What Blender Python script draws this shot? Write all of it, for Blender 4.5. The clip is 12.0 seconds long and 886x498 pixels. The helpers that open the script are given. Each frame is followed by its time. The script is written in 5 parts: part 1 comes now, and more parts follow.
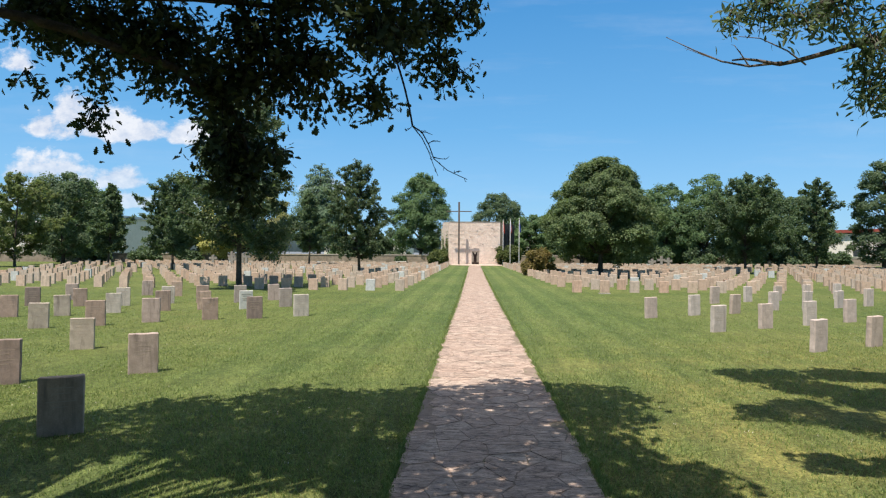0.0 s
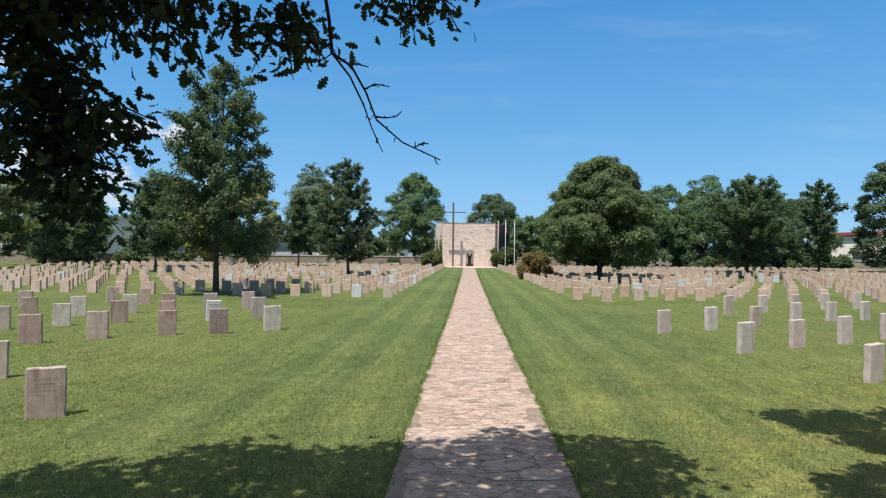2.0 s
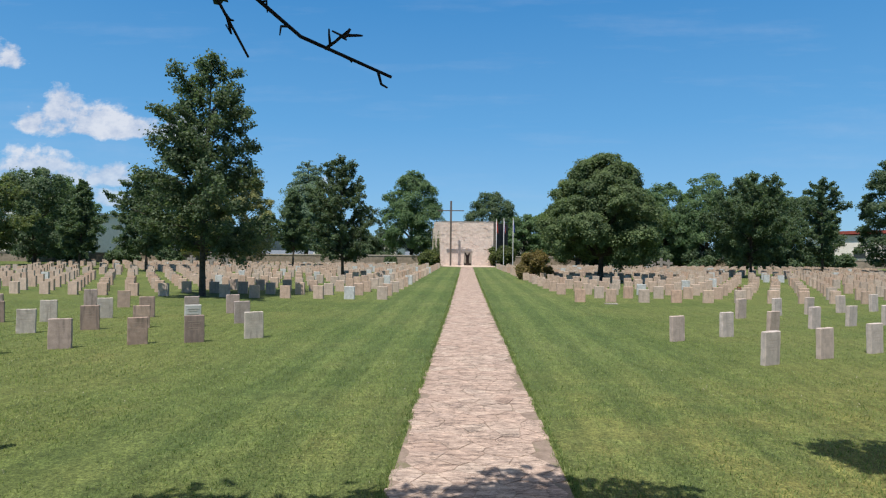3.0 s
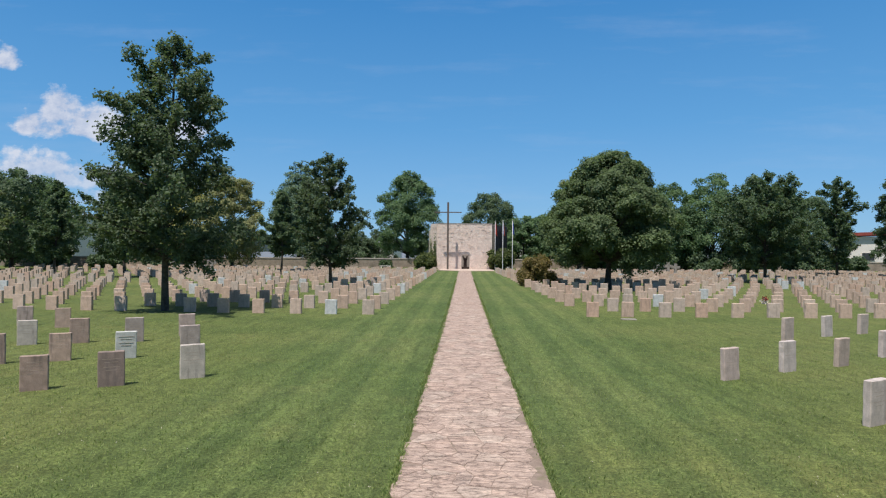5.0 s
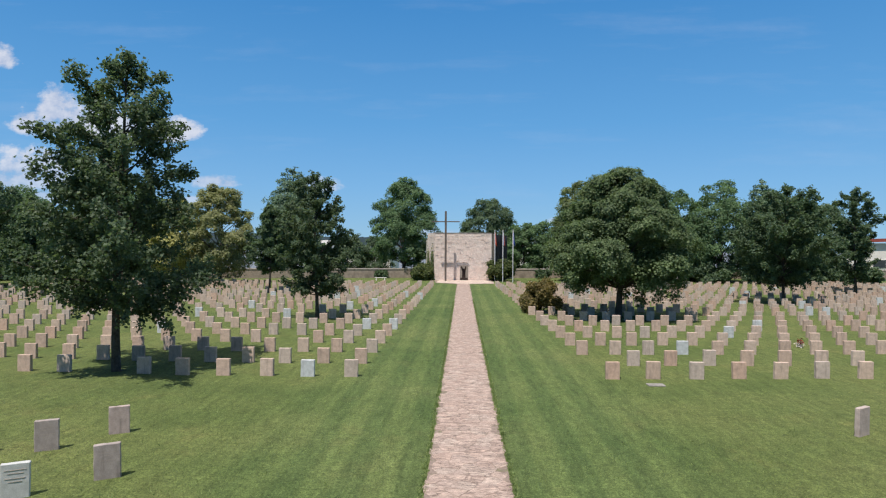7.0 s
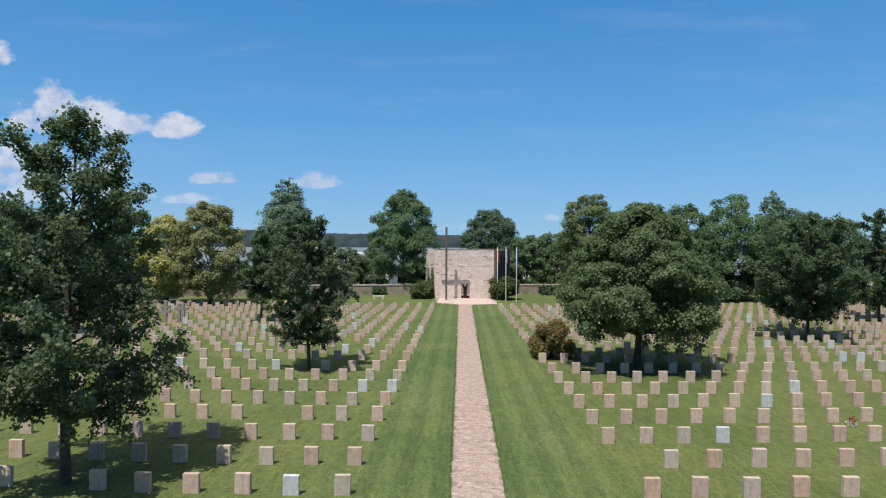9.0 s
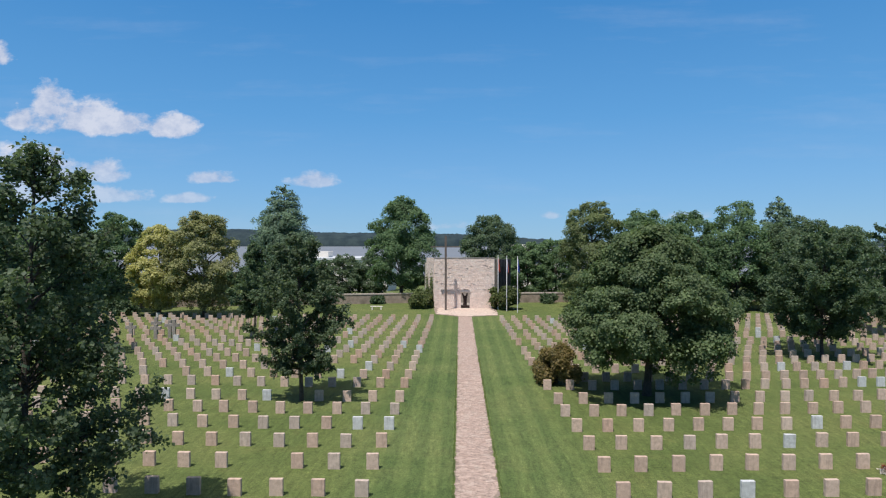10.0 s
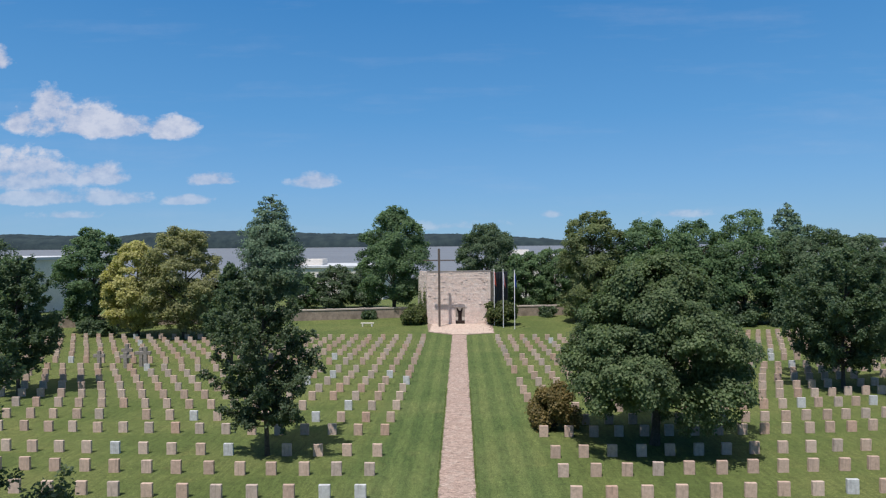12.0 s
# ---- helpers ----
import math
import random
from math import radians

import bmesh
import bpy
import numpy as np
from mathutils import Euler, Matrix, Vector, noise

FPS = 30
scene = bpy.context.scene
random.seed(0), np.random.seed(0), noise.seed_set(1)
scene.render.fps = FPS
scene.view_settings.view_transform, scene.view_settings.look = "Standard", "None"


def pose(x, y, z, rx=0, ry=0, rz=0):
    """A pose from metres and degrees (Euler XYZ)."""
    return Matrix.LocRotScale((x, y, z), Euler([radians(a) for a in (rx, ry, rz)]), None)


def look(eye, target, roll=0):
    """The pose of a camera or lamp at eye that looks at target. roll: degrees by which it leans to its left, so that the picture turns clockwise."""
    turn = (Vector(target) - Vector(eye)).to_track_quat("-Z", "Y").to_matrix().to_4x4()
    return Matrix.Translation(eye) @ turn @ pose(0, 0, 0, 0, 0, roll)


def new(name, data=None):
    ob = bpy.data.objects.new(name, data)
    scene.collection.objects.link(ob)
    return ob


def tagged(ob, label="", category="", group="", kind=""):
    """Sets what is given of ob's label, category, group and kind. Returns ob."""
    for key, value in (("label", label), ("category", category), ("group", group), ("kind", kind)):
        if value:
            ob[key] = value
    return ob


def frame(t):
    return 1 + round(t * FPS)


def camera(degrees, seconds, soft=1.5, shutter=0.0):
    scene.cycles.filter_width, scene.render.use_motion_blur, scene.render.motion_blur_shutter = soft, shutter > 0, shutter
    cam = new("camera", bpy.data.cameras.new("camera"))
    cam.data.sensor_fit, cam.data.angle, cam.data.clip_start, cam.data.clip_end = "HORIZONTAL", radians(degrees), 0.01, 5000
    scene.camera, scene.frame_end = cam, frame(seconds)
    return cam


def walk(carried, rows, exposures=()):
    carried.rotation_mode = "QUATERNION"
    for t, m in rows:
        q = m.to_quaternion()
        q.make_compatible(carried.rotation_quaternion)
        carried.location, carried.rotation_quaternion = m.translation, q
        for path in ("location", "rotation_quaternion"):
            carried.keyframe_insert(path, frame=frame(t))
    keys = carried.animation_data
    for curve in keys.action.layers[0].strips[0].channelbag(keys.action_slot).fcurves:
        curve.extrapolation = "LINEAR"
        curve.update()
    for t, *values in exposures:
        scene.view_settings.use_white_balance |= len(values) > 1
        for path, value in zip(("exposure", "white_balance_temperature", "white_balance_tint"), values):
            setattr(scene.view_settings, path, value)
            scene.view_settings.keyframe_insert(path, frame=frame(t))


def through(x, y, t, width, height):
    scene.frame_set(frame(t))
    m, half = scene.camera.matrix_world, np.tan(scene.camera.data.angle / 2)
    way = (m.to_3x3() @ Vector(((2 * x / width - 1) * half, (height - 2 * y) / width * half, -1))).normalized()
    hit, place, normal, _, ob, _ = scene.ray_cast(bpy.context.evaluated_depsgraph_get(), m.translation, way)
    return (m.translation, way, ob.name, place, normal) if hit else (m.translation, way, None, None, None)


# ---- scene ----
cam = camera(72.3, 12.0, soft=1.2)
PATH = [
    (0, (-0.216, -0.309, 2.047), (-0.316, 1.689, 2.056), 0.4),
    (0.5, (-0.215, -0.043, 2.055), (-0.311, 1.954, 2.061), 0.5),
    (1, (-0.198, 0.465, 2.089), (-0.289, 2.463, 2.095), 0.5),
    (1.5, (-0.17, 1.11, 2.158), (-0.258, 3.108, 2.167), 0.6),
    (2, (-0.16, 1.756, 2.222), (-0.243, 3.754, 2.233), 0.6),
    (2.5, (-0.144, 2.371, 2.258), (-0.224, 4.369, 2.267), 0.6),
    (3, (-0.152, 3.032, 2.3), (-0.228, 5.03, 2.306), 0.6),
    (5, (-0.13, 6.376, 2.59), (-0.199, 8.375, 2.6), 0.5),
    (5.5, (-0.12, 7.25, 2.885), (-0.188, 9.249, 2.89), 0.6),
    (6, (-0.153, 8.14, 3.404), (-0.218, 10.139, 3.407), 0.4),
    (6.5, (-0.171, 9.033, 3.939), (-0.235, 11.032, 3.941), 0.4),
    (7, (-0.138, 9.899, 4.504), (-0.202, 11.898, 4.506), 0.3),
    (9, (-0.54, 13.258, 7.444), (-0.599, 15.257, 7.433), 0.2),
    (9.5, (-0.677, 14.162, 8.082), (-0.734, 16.161, 8.071), 0.3),
    (10, (-0.619, 15.155, 8.857), (-0.675, 17.154, 8.841), 0.0),
    (10.5, (-0.261, 16.203, 9.742), (-0.32, 18.202, 9.72), -0.4),
    (11, (-0.072, 17.176, 10.357), (-0.131, 19.175, 10.333), -0.5),
    (11.5, (0.089, 18.033, 10.549), (0.031, 20.032, 10.523), -0.7),
    (12, (0.242, 18.987, 10.585), (0.184, 20.986, 10.568), -0.5),
]
walk(cam, [(t, look(e, g, r)) for t, e, g, r in PATH], [(0.0, 0.40, 6850, 10), (1.0, 0.40, 6750, 10), (2.0, 0.29, 6600, 10), (3.0, 0.11, 6500, 10), (5.0, 0.02, 6400, 12), (7.0, 0.05, 6400, 12), (10.0, 0.0, 6300, 13), (12.0, -0.12, 6250, 14)])

# ---- sky, sun ----
SUN = Vector((-1.3, -2.5, 6.1)).normalized()
sun = new("sun", bpy.data.lights.new("sun", "SUN"))
sun.data.energy = 5.0
sun.data.angle = radians(0.5)
sun.data.color = (1.0, 0.95, 0.87)
sun.matrix_world = look(SUN * 60, (0, 0, 0))

world = bpy.data.worlds.new("world")
scene.world = world
world.use_nodes = True
WT = world.node_tree


def wmath(op, a, b=None, clamp=False):
    n = WT.nodes.new("ShaderNodeMath")
    n.operation, n.use_clamp = op, clamp
    for i, v in enumerate((a, b)):
        if v is None:
            continue
        if isinstance(v, (int, float)):
            n.inputs[i].default_value = v
        else:
            WT.links.new(v, n.inputs[i])
    return n.outputs[0]


sky = WT.nodes.new("ShaderNodeTexSky")
sky.sky_type, sky.sun_disc = "NISHITA", False
sky.sun_elevation, sky.sun_rotation = math.asin(SUN.z), radians(207.5)
sky.altitude, sky.air_density, sky.dust_density, sky.ozone_density = 600, 1.0, 0.15, 2.5
tint = WT.nodes.new("ShaderNodeMix")
tint.data_type, tint.blend_type = "RGBA", "MULTIPLY"
tint.inputs[0].default_value = 1.0
tint.inputs[7].default_value = (0.66, 1.0, 1.15, 1)
WT.links.new(sky.outputs[0], tint.inputs[6])
coord = WT.nodes.new("ShaderNodeTexCoord")
sep = WT.nodes.new("ShaderNodeSeparateXYZ")
WT.links.new(coord.outputs[0], sep.inputs[0])
ahead = wmath("MAXIMUM", sep.outputs[1], 0.02)
U, V = wmath("DIVIDE", sep.outputs[0], ahead), wmath("DIVIDE", sep.outputs[2], ahead)
flat = WT.nodes.new("ShaderNodeCombineXYZ")
WT.links.new(U, flat.inputs[0])
WT.links.new(V, flat.inputs[1])


def wnoise(scale, detail, stretch=1.0):
    mp = WT.nodes.new("ShaderNodeMapping")
    mp.inputs[3].default_value = (1, stretch, 1)
    WT.links.new(flat.outputs[0], mp.inputs[0])
    n = WT.nodes.new("ShaderNodeTexNoise")
    n.inputs["Scale"].default_value, n.inputs["Detail"].default_value = scale, detail
    n.inputs["Roughness"].default_value = 0.62
    WT.links.new(mp.outputs[0], n.inputs["Vector"])
    return n.outputs[0]


billow = wnoise(14, 5, 1.5)
fine = wnoise(46, 5, 1.3)
cover = None
# cumulus banks: direction across, direction up, half width, half height, weight
for cu, cv, rw, rh, wt in ((-0.66, 0.205, 0.090, 0.034, 1.0), (-0.682, 0.225, 0.036, 0.044, 1.0), (-0.735, 0.205, 0.026, 0.026, 1.0), (-0.575, 0.196, 0.075, 0.026, 1.0), (-0.482, 0.190, 0.040, 0.024, 1.0),
                           (-0.73, 0.115, 0.085, 0.040, 0.95), (-0.60, 0.116, 0.042, 0.024, 0.95), (-0.70, 0.080, 0.10, 0.017, 0.85), (-0.585, 0.078, 0.055, 0.016, 0.85), (-0.665, 0.052, 0.05, 0.009, 0.6),
                           (-0.412, 0.108, 0.044, 0.014, 0.85), (-0.452, 0.074, 0.037, 0.011, 0.85), (-0.242, 0.102, 0.034, 0.017, 1.0), (0.15, 0.046, 0.018, 0.008, 0.6),
                           (-0.775, 0.315, 0.03, 0.03, 0.7), (0.36, 0.045, 0.05, 0.009, 0.5), (-0.02, 0.028, 0.07, 0.009, 0.4)):
    dx = wmath("DIVIDE", wmath("SUBTRACT", U, cu), rw)
    dy = wmath("DIVIDE", wmath("SUBTRACT", V, cv), rh)
    dy = wmath("MAXIMUM", dy, wmath("MULTIPLY", dy, -2.2))
    far = wmath("SQRT", wmath("ADD", wmath("MULTIPLY", dx, dx), wmath("MULTIPLY", dy, dy)))
    blob = wmath("MULTIPLY", wmath("SUBTRACT", 1.35, far), wt)
    cover = blob if cover is None else wmath("MAXIMUM", cover, blob)
ragged = wmath("ADD", wmath("MULTIPLY", wmath("SUBTRACT", billow, 0.5), 2.6), wmath("MULTIPLY", wmath("SUBTRACT", fine, 0.5), 0.65))
mask = wmath("MULTIPLY", wmath("ADD", wmath("MINIMUM", cover, 0.70), wmath("SUBTRACT", wmath("MULTIPLY", ragged, 0.95), 0.10)), 2.2, True)
mask = wmath("MULTIPLY", mask, wmath("GREATER_THAN", cover, -0.5))
low = WT.nodes.new("ShaderNodeMapRange")
for i, v in enumerate((0.03, 0.17, 0.40, 1.0)):
    low.inputs[i + 1].default_value = v
WT.links.new(V, low.inputs[0])
mask = wmath("MULTIPLY", mask, low.outputs[0])
cirrus = wmath("MULTIPLY", wmath("SUBTRACT", wnoise(2.2, 6, 7.0), 0.52), 0.9, True)
mask = wmath("MAXIMUM", wmath("MULTIPLY", mask, 0.86), wmath("MULTIPLY", cirrus, 0.55))
ahead_only = wmath("GREATER_THAN", sep.outputs[1], 0.05)
mask = wmath("MULTIPLY", mask, ahead_only)
# clear summer gradient, pale at the horizon; deep blue overhead darkened to cut sky fill
grade = WT.nodes.new("ShaderNodeValToRGB")
for at, c in ((0.10, (0.190, 0.425, 0.725)), (0.2, (0.116, 0.36, 0.69)), (0.40, (0.047, 0.250, 0.59)), (0.50, (0.030, 0.140, 0.34)), (0.64, (0.022, 0.062, 0.14)), (1.0, (0.012, 0.026, 0.052))):
    e = grade.color_ramp.elements.new(at)
    e.color = (*c, 1)
grade.color_ramp.elements[0].color = (0.275, 0.475, 0.705, 1)
grade.color_ramp.elements.remove(grade.color_ramp.elements[-1])
WT.links.new(wmath("MAXIMUM", sep.outputs[2], 0.0), grade.inputs[0])
lift = WT.nodes.new("ShaderNodeMix")
lift.data_type, lift.blend_type = "RGBA", "MULTIPLY"
lift.inputs[0].default_value = 1.0
lift.inputs[7].default_value = (10, 10, 10, 1)
WT.links.new(grade.outputs[0], lift.inputs[6])
blend = WT.nodes.new("ShaderNodeMix")
blend.data_type = "RGBA"
blend.inputs[0].default_value = 0.8
WT.links.new(tint.outputs[2], blend.inputs[6])
WT.links.new(lift.outputs[2], blend.inputs[7])
cloud = WT.nodes.new("ShaderNodeMix")
cloud.data_type = "RGBA"
puff = WT.nodes.new("ShaderNodeMix")
puff.data_type = "RGBA"
puff.inputs[6].default_value, puff.inputs[7].default_value = (4.4, 5.1, 6.6, 1), (7.2, 7.4, 8.0, 1)
WT.links.new(wmath("ADD", wmath("MULTIPLY", wmath("SUBTRACT", wmath("ADD", wmath("MULTIPLY", billow, 0.6), wmath("MULTIPLY", fine, 0.5)), 0.55), 4.5), 0.55, True), puff.inputs[0])
WT.links.new(puff.outputs[2], cloud.inputs[7])
WT.links.new(mask, cloud.inputs[0])
WT.links.new(blend.outputs[2], cloud.inputs[6])
WT.links.new(cloud.outputs[2], WT.nodes["Background"].inputs[0])
WT.nodes["Background"].inputs[1].default_value = 0.10


# ---- materials ----
def material(name, rough=0.8, metal=0.0):
    m = bpy.data.materials.new(name)
    m.use_nodes = True
    p = m.node_tree.nodes["Principled BSDF"]
    p.inputs["Roughness"].default_value = rough
    p.inputs["Metallic"].default_value = metal
    p.inputs["Specular IOR Level"].default_value = 0.3
    return m, m.node_tree, p


def ramp(nt, source, stops):
    r = nt.nodes.new("ShaderNodeValToRGB")
    while len(r.color_ramp.elements) < len(stops):
        r.color_ramp.elements.new(0.5)
    for e, (at, c) in zip(r.color_ramp.elements, stops):
        e.position, e.color = at, (*c, 1)
    nt.links.new(source, r.inputs[0])
    return r.outputs[0]


def tex(nt, scale, detail=4.0, stretch=(1, 1, 1), rough=0.6, kind="Object"):
    c = nt.nodes.new("ShaderNodeTexCoord")
    mp = nt.nodes.new("ShaderNodeMapping")
    mp.inputs[3].default_value = stretch
    n = nt.nodes.new("ShaderNodeTexNoise")
    n.inputs["Scale"].default_value, n.inputs["Detail"].default_value, n.inputs["Roughness"].default_value = scale, detail, rough
    place = nt.nodes.new("ShaderNodeNewGeometry").outputs["Position"] if kind == "Place" else c.outputs[kind]
    nt.links.new(place, mp.inputs[0])
    nt.links.new(mp.outputs[0], n.inputs["Vector"])
    return n.outputs[0]


def mix(nt, factor, a, b, how="MIX"):
    x = nt.nodes.new("ShaderNodeMix")
    x.data_type, x.blend_type = "RGBA", how
    for socket, v in ((x.inputs[0], factor), (x.inputs[6], a), (x.inputs[7], b)):
        if isinstance(v, (int, float)):
            socket.default_value = v
        elif isinstance(v, tuple):
            socket.default_value = (*v, 1)
        else:
            nt.links.new(v, socket)
    return x.outputs[2]


def bump(nt, p, source, strength, distance):
    b = nt.nodes.new("ShaderNodeBump")
    b.inputs["Strength"].default_value, b.inputs["Distance"].default_value = strength, distance
    nt.links.new(source, b.inputs["Height"])
    nt.links.new(b.outputs[0], p.inputs["Normal"])


def mottled(name, low, high, scale=6.0, rough=0.85, relief=0.4, depth=0.01, stain=None, metal=0.0):
    m, nt, p = material(name, rough, metal)
    col = ramp(nt, tex(nt, scale), ((0.3, low), (0.72, high)))
    col = mix(nt, 0.35, col, ramp(nt, tex(nt, scale * 9), ((0.3, (0.55,) * 3), (0.7, (1.25,) * 3))), "MULTIPLY")
    if stain:
        col = mix(nt, ramp(nt, tex(nt, scale * 0.35, 5), ((0.52, (0, 0, 0)), (0.72, (0.8,) * 3))), col, stain)
    nt.links.new(col, p.inputs[0])
    bump(nt, p, tex(nt, scale * 5), relief, depth)
    return m


def headstone_material(name, island, stops):
    m, nt, p = material(name, 0.9)
    if island:
        pick = nt.nodes.new("ShaderNodeNewGeometry").outputs["Random Per Island"]
    else:
        pick = nt.nodes.new("ShaderNodeObjectInfo").outputs["Random"]
    col = ramp(nt, pick, stops)
    nt.nodes[-1].color_ramp.interpolation = "CONSTANT" if len(stops) > 5 else "LINEAR"
    col = mix(nt, 0.55, col, ramp(nt, tex(nt, 7, kind="Place"), ((0.25, (0.6,) * 3), (0.75, (1.3,) * 3))), "MULTIPLY")
    col = mix(nt, 0.5, col, ramp(nt, tex(nt, 60, 3, kind="Place"), ((0.3, (0.75,) * 3), (0.7, (1.2,) * 3))), "MULTIPLY")
    # rain streaks and lichen
    col = mix(nt, ramp(nt, tex(nt, 9, 4, (1, 1, 0.12), kind="Place"), ((0.52, (0, 0, 0)), (0.74, (0.45 if len(stops) != 7 else 0.85,) * 3))), col, (0.16, 0.13, 0.12))
    nt.links.new(col, p.inputs[0])
    bump(nt, p, tex(nt, 45, kind="Place"), 0.5, 0.006)
    return m


PINK = ((0.0, (0.525, 0.384, 0.302)), (0.16, (0.567, 0.424, 0.336)), (0.34, (0.504, 0.369, 0.293)), (0.5, (0.546, 0.419, 0.341)),
        (0.66, (0.536, 0.369, 0.283)), (0.76, (0.504, 0.409, 0.346)), (0.88, (0.588, 0.463, 0.379)), (0.96, (0.54, 0.55, 0.55)))
GREY = ((0.0, (0.372, 0.276, 0.232)), (0.18, (0.442, 0.350, 0.315)), (0.36, (0.280, 0.215, 0.192)), (0.5, (0.440, 0.325, 0.262)),
        (0.64, (0.387, 0.326, 0.299)), (0.78, (0.452, 0.384, 0.329)), (0.92, (0.514, 0.460, 0.412)))
M_STONE = headstone_material("pink_sandstone", False, PINK)
M_STONES = headstone_material("pink_sandstone_rows", True, PINK)
M_OLD = headstone_material("weathered_sandstone", False, GREY)
M_INC = mottled("incised_stone", (0.40, 0.32, 0.27), (0.48, 0.39, 0.33), 20)


def lawn_material():
    m, nt, p = material("mown_lawn", 0.9)
    p.inputs["Specular IOR Level"].default_value = 0.15
    big = ramp(nt, tex(nt, 0.16, 5), ((0.38, (0.084, 0.124, 0.052)), (0.5, (0.104, 0.143, 0.062)), (0.62, (0.120, 0.153, 0.070))))
    dry = ramp(nt, tex(nt, 0.55, 6), ((0.58, (0, 0, 0)), (0.80, (0.42,) * 3)))
    # thin, trodden turf under the trees by the entrance
    oc = nt.nodes.new("ShaderNodeTexCoord")
    os = nt.nodes.new("ShaderNodeSeparateXYZ")
    nt.links.new(oc.outputs["Object"], os.inputs[0])
    worn = nt.nodes.new("ShaderNodeMapRange")
    for i, v in enumerate((7.0, 17.0, 1.0, 0.0)):
        worn.inputs[i + 1].default_value = v
    nt.links.new(os.outputs[1], worn.inputs[0])
    side = nt.nodes.new("ShaderNodeMapRange")
    for i, v in enumerate((-4.0, 2.0, 0.2, 1.15)):
        side.inputs[i + 1].default_value = v
    nt.links.new(os.outputs[0], side.inputs[0])
    patch = mix(nt, 1.0, side.outputs[0], worn.outputs[0], "MULTIPLY")
    patch = mix(nt, 1.0, patch, ramp(nt, tex(nt, 0.8, 6), ((0.36, (0.12,) * 3), (0.66, (0.85,) * 3))), "MULTIPLY")
    big = mix(nt, patch, big, (0.21, 0.195, 0.085))
    col = mix(nt, dry, big, (0.18, 0.168, 0.088))
    col = mix(nt, 0.75, col, ramp(nt, tex(nt, 3.5, 7, rough=0.72), ((0.3, (0.62,) * 3), (0.7, (1.32, 1.30, 1.22)))), "MULTIPLY")
    col = mix(nt, 0.9, col, ramp(nt, tex(nt, 26, 6, rough=0.78), ((0.37, (0.42,) * 3), (0.63, (1.60, 1.58, 1.46)))), "MULTIPLY")
    col = mix(nt, 0.6, col, ramp(nt, tex(nt, 5.5, 6, (1, 0.14, 1), 0.7), ((0.36, (0.68,) * 3), (0.64, (1.30, 1.30, 1.26)))), "MULTIPLY")
    col = mix(nt, 0.7, col, ramp(nt, tex(nt, 10, 5, rough=0.8), ((0.37, (0.58, 0.62, 0.62)), (0.63, (1.44, 1.42, 1.34)))), "MULTIPLY")
    # mower tracks along the avenue
    c = nt.nodes.new("ShaderNodeTexCoord")
    w = nt.nodes.new("ShaderNodeTexWave")
    w.wave_type, w.bands_direction = "BANDS", "X"
    w.inputs["Scale"].default_value, w.inputs["Distortion"].default_value, w.inputs["Detail"].default_value = 0.27, 0.8, 2
    w.inputs["Detail Scale"].default_value = 0.5
    nt.links.new(c.outputs["Object"], w.inputs["Vector"])
    sx = nt.nodes.new("ShaderNodeSeparateXYZ")
    nt.links.new(c.outputs["Object"], sx.inputs[0])
    ab = nt.nodes.new("ShaderNodeMath")
    ab.operation = "ABSOLUTE"
    nt.links.new(sx.outputs[0], ab.inputs[0])
    near = nt.nodes.new("ShaderNodeMapRange")
    near.inputs[1].default_value, near.inputs[2].default_value = 3.4, 6.0
    near.inputs[3].default_value, near.inputs[4].default_value = 0.55, 0.06
    nt.links.new(ab.outputs[0], near.inputs[0])
    col = mix(nt, near.outputs[0], col, ramp(nt, w.outputs[1], ((0.3, (0.74, 0.80, 0.78)), (0.7, (1.18, 1.14, 1.1)))), "MULTIPLY")
    # feed and clippings keep the avenue greener than the turf among the graves
    col = mix(nt, near.outputs[0], mix(nt, 1.0, col, (1.10, 1.0, 0.80), "MULTIPLY"), mix(nt, 1.0, col, (0.97, 1.03, 0.94), "MULTIPLY"))
    nt.links.new(col, p.inputs[0])
    bump(nt, p, tex(nt, 30, 5), 0.9, 0.04)
    return m


M_LAWN = lawn_material()


def leaf_material(name, dark, light, through=0.45):
    m, nt, p = material(name, 0.5)
    p.inputs["Specular IOR Level"].default_value = 0.18
    g = nt.nodes.new("ShaderNodeNewGeometry")
    col = ramp(nt, g.outputs["Random Per Island"], ((0.0, tuple(v * 1.15 for v in dark)), (0.8, light), (1.0, tuple(min(1, v * 1.2) for v in light))))
    col = mix(nt, 0.5, col, ramp(nt, tex(nt, 0.5, 3), ((0.3, (0.65,) * 3), (0.7, (1.3, 1.25, 1.0)))), "MULTIPLY")
    nt.links.new(col, p.inputs[0])
    t = nt.nodes.new("ShaderNodeBsdfTranslucent")
    nt.links.new(mix(nt, 1.0, col, (1.1, 1.2, 0.72), "MULTIPLY"), t.inputs[0])
    x = nt.nodes.new("ShaderNodeMixShader")
    x.inputs[0].default_value = through
    nt.links.new(p.outputs[0], x.inputs[1])
    nt.links.new(t.outputs[0], x.inputs[2])
    nt.links.new(x.outputs[0], nt.nodes["Material Output"].inputs[0])
    return m


